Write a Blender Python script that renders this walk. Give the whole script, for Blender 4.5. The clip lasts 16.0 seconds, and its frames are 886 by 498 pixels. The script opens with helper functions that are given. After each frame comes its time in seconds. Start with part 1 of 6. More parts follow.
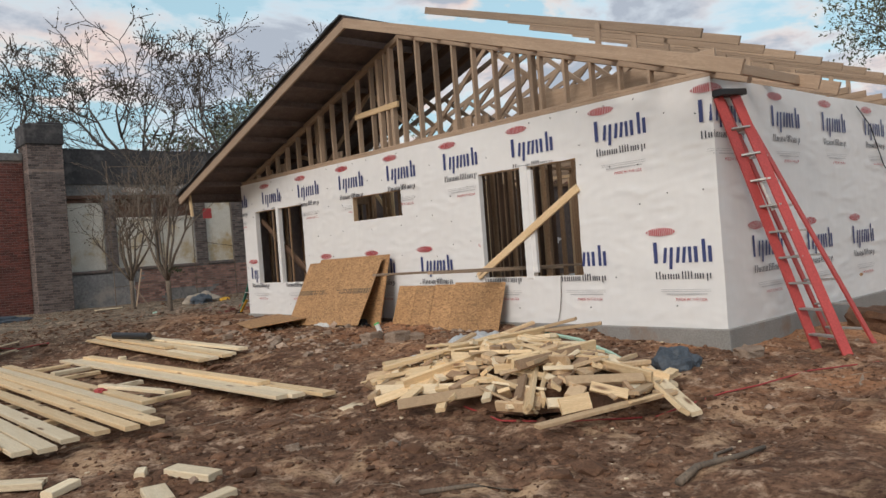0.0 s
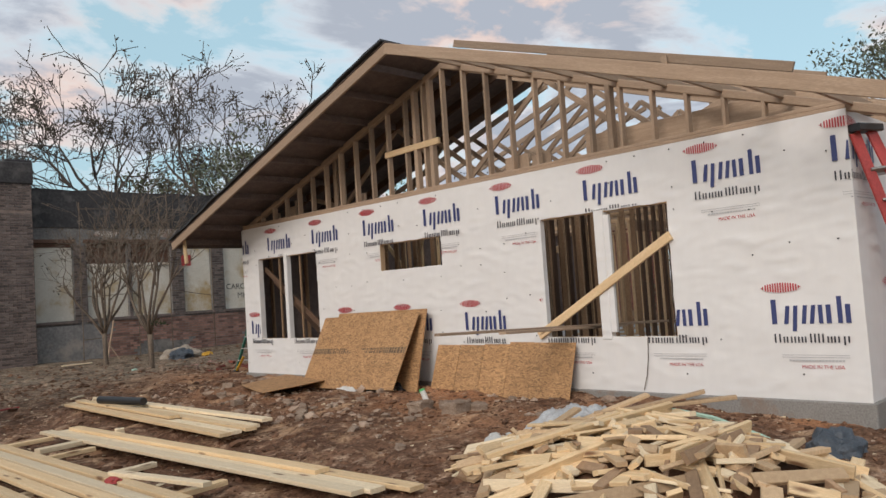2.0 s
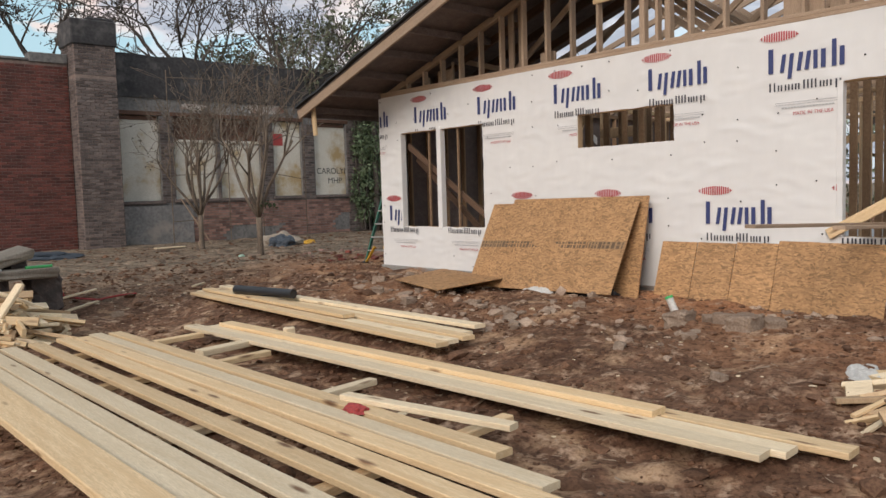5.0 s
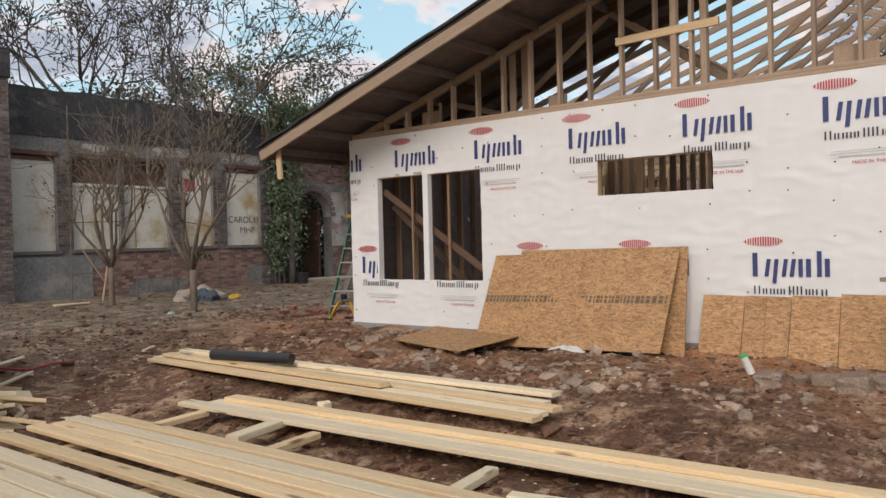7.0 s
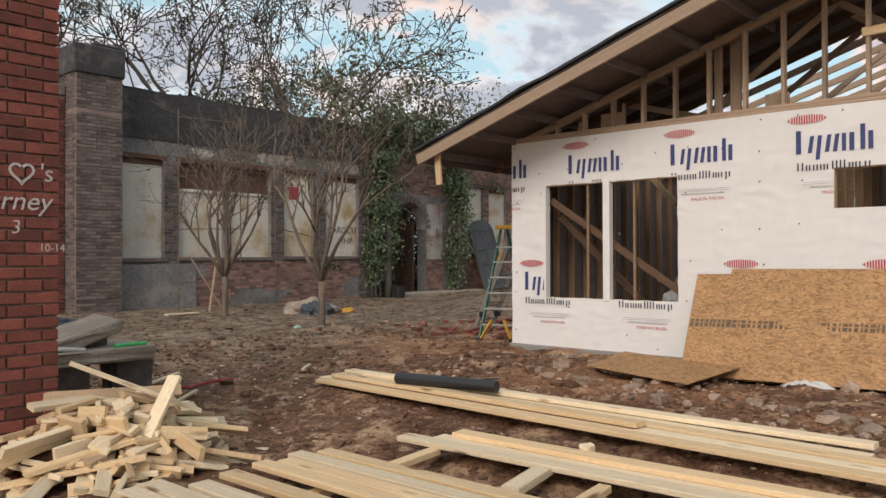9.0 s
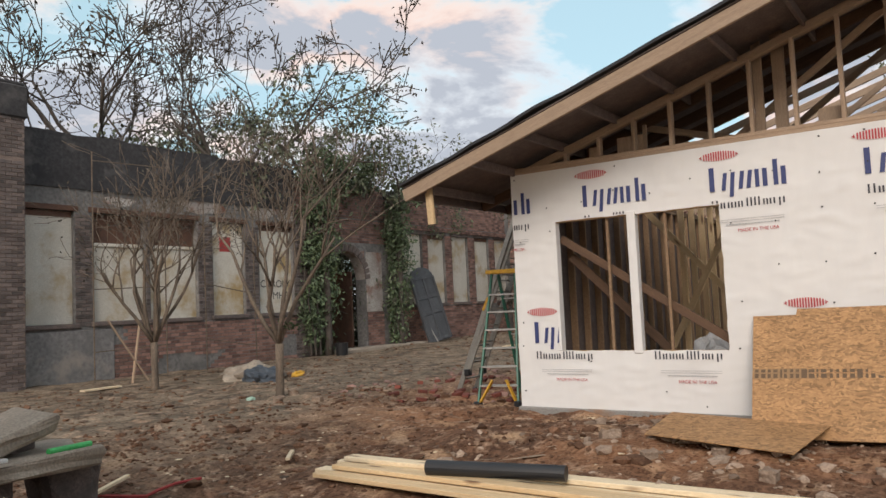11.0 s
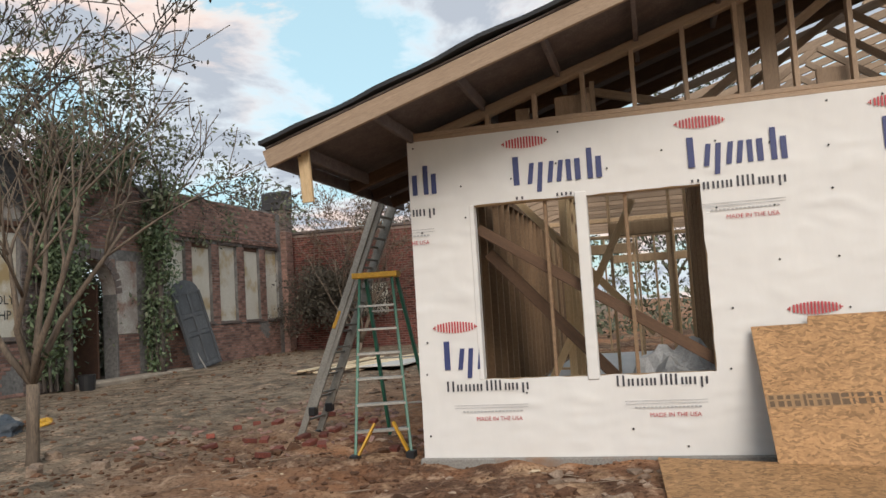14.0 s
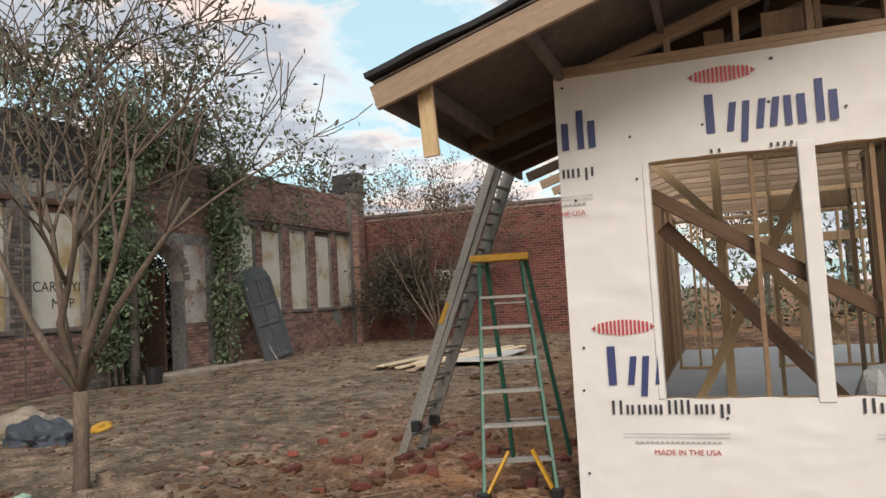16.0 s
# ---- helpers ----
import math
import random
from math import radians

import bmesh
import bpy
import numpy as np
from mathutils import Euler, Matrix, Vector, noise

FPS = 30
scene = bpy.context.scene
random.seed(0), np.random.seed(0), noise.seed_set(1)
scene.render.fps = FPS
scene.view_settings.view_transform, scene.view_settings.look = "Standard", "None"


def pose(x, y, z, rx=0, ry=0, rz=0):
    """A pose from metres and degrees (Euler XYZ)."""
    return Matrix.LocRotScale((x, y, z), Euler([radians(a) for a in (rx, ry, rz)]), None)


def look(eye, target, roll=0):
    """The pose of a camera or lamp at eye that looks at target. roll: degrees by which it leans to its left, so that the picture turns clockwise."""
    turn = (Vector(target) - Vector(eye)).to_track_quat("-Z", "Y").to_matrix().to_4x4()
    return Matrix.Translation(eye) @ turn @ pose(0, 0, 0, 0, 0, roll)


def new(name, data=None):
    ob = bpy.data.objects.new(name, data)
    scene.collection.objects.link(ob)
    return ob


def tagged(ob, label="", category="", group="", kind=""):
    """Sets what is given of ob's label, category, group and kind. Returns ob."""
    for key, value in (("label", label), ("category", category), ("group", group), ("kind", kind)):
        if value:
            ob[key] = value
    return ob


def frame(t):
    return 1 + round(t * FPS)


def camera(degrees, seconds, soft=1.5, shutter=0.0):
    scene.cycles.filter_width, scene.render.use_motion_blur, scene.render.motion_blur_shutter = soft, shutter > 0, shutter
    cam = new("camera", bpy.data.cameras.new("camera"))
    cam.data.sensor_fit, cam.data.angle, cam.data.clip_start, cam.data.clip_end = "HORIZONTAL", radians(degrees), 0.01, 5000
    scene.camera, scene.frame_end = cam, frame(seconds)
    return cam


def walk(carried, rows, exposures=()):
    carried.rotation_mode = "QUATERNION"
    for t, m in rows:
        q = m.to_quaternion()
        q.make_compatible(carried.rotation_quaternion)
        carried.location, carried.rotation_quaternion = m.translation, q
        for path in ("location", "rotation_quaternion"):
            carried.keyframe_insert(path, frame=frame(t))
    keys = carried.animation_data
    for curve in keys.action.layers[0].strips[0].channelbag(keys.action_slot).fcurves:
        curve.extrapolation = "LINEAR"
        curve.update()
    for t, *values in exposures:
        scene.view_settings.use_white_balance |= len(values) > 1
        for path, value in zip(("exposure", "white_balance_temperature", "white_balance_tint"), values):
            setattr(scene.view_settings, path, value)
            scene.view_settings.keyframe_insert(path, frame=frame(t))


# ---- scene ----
cam = camera(59.6, 16.0)
METRES, EYE, TILT, LEAN, TURN = 15.6, 1.5, 0.0, 0.0, -41.2
ROWS = [
    (0.0, 0.0, 0.0, 0.0, -0.01, -0.2, 4.32),
    (0.5, -0.0213, 0.0202, 0.0023, -2.08, 1.54, 5.69),
    (1.0, -0.0409, 0.0436, 0.0056, -2.79, 2.52, 5.38),
    (1.5, -0.0639, 0.0666, 0.006, -3.18, 3.05, 4.48),
    (2.0, -0.0793, 0.0904, 0.0091, -3.24, 3.26, 3.84),
    (2.5, -0.0963, 0.1147, 0.0082, -3.61, 2.4, 2.82),
    (3.0, -0.113, 0.137, 0.0077, -3.69, -0.8, 1.22),
    (3.5, -0.1292, 0.1653, 0.0063, -1.25, -1.42, -0.83),
    (4.0, -0.1515, 0.1914, 0.0035, 0.2, -2.61, 0.19),
    (4.5, -0.1786, 0.2141, 0.0017, 0.96, -3.78, 1.39),
    (7.0, -0.3132, 0.3043, 0.0036, -10.26, -0.56, 1.44),
    (7.5, -0.3372, 0.3233, 0.0025, -11.54, 2.79, 2.34),
    (8.0, -0.3653, 0.3415, 0.0026, -12.54, 2.94, 2.06),
    (8.5, -0.3899, 0.3597, 0.0031, -10.93, 1.68, 0.82),
    (9.0, -0.4089, 0.3845, 0.0031, -6.95, 0.66, 0.15),
    (11.5, -0.4698, 0.5258, 0.0071, -14.81, 4.46, 2.88),
    (12.0, -0.4787, 0.5577, 0.0042, -16.12, 2.27, 2.54),
    (12.5, -0.4831, 0.5894, 0.0027, -23.74, -1.68, 2.68),
    (13.0, -0.4865, 0.6246, 0.0036, -22.79, 2.21, 1.53),
    (13.5, -0.4912, 0.6591, 0.004, -28.78, 2.16, 1.88),
    (14.0, -0.4895, 0.6854, 0.0086, -33.46, 4.44, 3.5),
    (14.5, -0.4872, 0.7107, 0.0111, -35.12, 6.62, 4.05),
    (15.0, -0.4814, 0.737, 0.0114, -35.1, 6.14, 3.42),
    (15.5, -0.4687, 0.7669, 0.013, -31.99, 4.29, 2.5),
    (16.0, -0.4656, 0.795, 0.0134, -28.94, 3.76, 3.24),
]
EXPOSURES = [(0.0, 0.40, 6600, 11), (3.0, 0.38, 6700, 13), (4.5, 0.54, 6700, 13), (7.5, 0.52, 6600, 13), (9.0, 0.56, 6900, 14), (11.5, 0.64, 6850, 13), (12.5, 0.74, 7050, 14), (14.5, 0.62, 6700, 10), (15.5, 0.64, 7000, 10), (16.0, 0.70, 7000, 12)]
walk(cam, [(t, pose(0, 0, EYE, TILT, LEAN, TURN) @ pose(METRES * x, METRES * y, METRES * z, 90 + pitch, roll, yaw)) for t, x, y, z, yaw, pitch, roll in ROWS], EXPOSURES)

# ---- light ----
SUN_EL, SUN_AZ = 34.0, 250.0        # degrees; azimuth clockwise from +y
world = bpy.data.worlds.new("sky_world")
scene.world = world
world.use_nodes = True
wn, wl = world.node_tree.nodes, world.node_tree.links
wn.clear()


def wnode(kind, **kw):
    n = wn.new(kind)
    for k, v in kw.items():
        n.inputs[k].default_value = v
    return n


w_out, w_bg = wnode("ShaderNodeOutputWorld"), wnode("ShaderNodeBackground", Strength=0.11)
w_sky = wn.new("ShaderNodeTexSky")
w_sky.sky_type, w_sky.sun_disc = 'NISHITA', False
w_sky.sun_elevation, w_sky.sun_rotation = radians(14.0), radians(SUN_AZ)
w_sky.air_density, w_sky.dust_density, w_sky.ozone_density = 1.0, 2.0, 1.5
w_co = wn.new("ShaderNodeTexCoord")
w_sep = wn.new("ShaderNodeSeparateXYZ")
wl.new(w_co.outputs["Generated"], w_sep.inputs[0])


def wmath(op, a, b=None):
    n = wn.new("ShaderNodeMath")
    n.operation = op
    for i, v in enumerate((a, b)):
        if v is None:
            continue
        if isinstance(v, (int, float)):
            n.inputs[i].default_value = v
        else:
            wl.new(v, n.inputs[i])
    return n.outputs[0]


up = wmath('ADD', wmath('MAXIMUM', w_sep.outputs[2], 0.0), 0.22)
w_comb = wn.new("ShaderNodeCombineXYZ")
wl.new(wmath('DIVIDE', w_sep.outputs[0], up), w_comb.inputs[0])
wl.new(wmath('DIVIDE', w_sep.outputs[1], up), w_comb.inputs[1])


def wnoise(scale, detail, rough, off):
    m = wn.new("ShaderNodeMapping")
    m.inputs["Location"].default_value = off
    m.inputs["Scale"].default_value = (1.0, 1.0, 1.0)
    wl.new(w_comb.outputs[0], m.inputs["Vector"])
    n = wnode("ShaderNodeTexNoise", Scale=scale, Detail=detail, Roughness=rough, Distortion=0.25)
    wl.new(m.outputs[0], n.inputs["Vector"])
    return n.outputs["Fac"]


def wramp(fac, *stops):
    r = wn.new("ShaderNodeValToRGB")
    e = r.color_ramp.elements
    while len(e) < len(stops):
        e.new(0.5)
    for el, (p, c) in zip(e, stops):
        el.position, el.color = p, (*c, 1.0)
    wl.new(fac, r.inputs["Fac"])
    return r.outputs["Color"]


def wmix(fac, a, b):
    m = wn.new("ShaderNodeMix")
    m.data_type = 'RGBA'
    for sock, v in ((m.inputs["Factor"], fac), (m.inputs["A"], a), (m.inputs["B"], b)):
        if isinstance(v, (tuple, float)):
            sock.default_value = v
        else:
            wl.new(v, sock)
    return m.outputs["Result"]


drift = wnoise(2.3, 9.0, 0.58, (3.1, 0.4, 0.0))
cover = wramp(drift, (0.43, (0, 0, 0)), (0.53, (1, 1, 1)))
core = wramp(drift, (0.47, (0, 0, 0)), (0.58, (1, 1, 1)))
glow = wramp(wnoise(1.3, 3.0, 0.5, (7.7, 2.3, 4.0)), (0.47, (0, 0, 0)), (0.60, (1, 1, 1)))
haze = wmix(0.62, w_sky.outputs["Color"], (3.7, 5.7, 6.4, 1.0))
rim = wmix(glow, (5.4, 6.0, 6.5, 1.0), (8.2, 5.8, 4.6, 1.0))
cloud = wmix(core, rim, (3.0, 3.4, 4.0, 1.0))
wl.new(wmix(cover, haze, cloud), w_bg.inputs["Color"])
wl.new(w_bg.outputs[0], w_out.inputs[0])

sun = new("sun", bpy.data.lights.new("sun", 'SUN'))
sun.data.energy, sun.data.angle, sun.data.color = 1.5, radians(28), (1.0, 0.93, 0.86)
sa, se = radians(SUN_AZ), radians(SUN_EL)
sun.matrix_basis = look((math.sin(sa) * math.cos(se) * 60, math.cos(sa) * math.cos(se) * 60, math.sin(se) * 60), (0, 0, 0))


# ---- materials ----
def mat(name, col, col2=None, rough=0.85, scale=5.0, stretch=(1, 1, 1), bump=0.25, metal=0.0, fine=60.0,
        vary=0.25, dirt=None, dirt_scale=1.3, dirt_cut=(0.52, 0.66), sheen=0.5, island=False, grain_dark=0.72, knots=False):
    """A weathered surface: two colours mixed by a coarse noise, fine grain, patches of dirt, per-piece tone, relief."""
    m = bpy.data.materials.new(name)
    m.use_nodes = True
    nt = m.node_tree
    N, L = nt.nodes, nt.links
    bsdf = N["Principled BSDF"]
    col2 = col2 or tuple(c * 0.7 for c in col)
    tc, info = N.new("ShaderNodeTexCoord"), N.new("ShaderNodeObjectInfo")
    mp = N.new("ShaderNodeMapping")
    mp.inputs["Scale"].default_value = stretch
    sh = N.new("ShaderNodeMath")
    sh.operation = 'MULTIPLY'
    sh.inputs[1].default_value = 37.0
    rnd = info.outputs["Random"]
    if island:
        rnd = N.new("ShaderNodeNewGeometry").outputs["Random Per Island"]
    L.new(rnd, sh.inputs[0])
    add = N.new("ShaderNodeVectorMath")
    L.new(tc.outputs["Object"], add.inputs[0])
    L.new(sh.outputs[0], add.inputs[1])
    L.new(add.outputs[0], mp.inputs["Vector"])

    def noise_tex(s, d, r=0.55, vec=mp.outputs[0]):
        n = N.new("ShaderNodeTexNoise")
        n.inputs["Scale"].default_value, n.inputs["Detail"].default_value, n.inputs["Roughness"].default_value = s, d, r
        L.new(vec, n.inputs["Vector"])
        return n.outputs["Fac"]

    def ramp(fac, a, b):
        r = N.new("ShaderNodeMapRange")
        r.inputs["From Min"].default_value, r.inputs["From Max"].default_value = a, b
        L.new(fac, r.inputs["Value"])
        return r.outputs[0]

    def mix(fac, a, b, mode='MIX'):
        x = N.new("ShaderNodeMix")
        x.data_type, x.blend_type = 'RGBA', mode
        for sock, v in ((x.inputs["Factor"], fac), (x.inputs["A"], a), (x.inputs["B"], b)):
            if isinstance(v, tuple):
                sock.default_value = (*v, 1.0) if len(v) == 3 else v
            elif isinstance(v, float):
                sock.default_value = v
            else:
                L.new(v, sock)
        return x.outputs["Result"]

    coarse, grain = noise_tex(scale, 6.0), noise_tex(fine, 3.0)
    c = mix(ramp(coarse, 0.35, 0.65), col, col2)
    c = mix(ramp(grain, 0.3, 0.75), c, tuple(v * grain_dark for v in col2))
    if knots:
        km = N.new("ShaderNodeMapping")
        km.inputs["Scale"].default_value = (1.6, 7.0, 7.0)
        L.new(add.outputs[0], km.inputs["Vector"])
        vo = N.new("ShaderNodeTexVoronoi")
        vo.inputs["Scale"].default_value = 1.0
        L.new(km.outputs[0], vo.inputs["Vector"])
        c = mix(ramp(vo.outputs["Distance"], 0.17, 0.07), c, (0.17, 0.085, 0.04))
        streak = noise_tex(1.1, 4.0, 0.6)
        c = mix(ramp(streak, 0.55, 0.85), c, tuple(v * 0.9 for v in col2))
    if dirt:
        c = mix(ramp(noise_tex(dirt_scale, 5.0, 0.6, add.outputs[0]), *dirt_cut), c, dirt)
    if vary:
        hsv = N.new("ShaderNodeHueSaturation")
        v = N.new("ShaderNodeMapRange")
        v.inputs["To Min"].default_value, v.inputs["To Max"].default_value = 1 - vary, 1 + vary * 0.6
        L.new(rnd, v.inputs["Value"])
        L.new(v.outputs[0], hsv.inputs["Value"])
        L.new(c, hsv.inputs["Color"])
        c = hsv.outputs["Color"]
    L.new(c, bsdf.inputs["Base Color"])
    bsdf.inputs["Roughness"].default_value, bsdf.inputs["Metallic"].default_value = rough, metal
    bsdf.inputs["Specular IOR Level"].default_value = sheen
    if bump:
        b = N.new("ShaderNodeBump")
        b.inputs["Strength"].default_value, b.inputs["Distance"].default_value = bump, 0.01
        h = mix(0.4, coarse, grain)
        L.new(h, b.inputs["Height"])
        L.new(b.outputs[0], bsdf.inputs["Normal"])
    return m


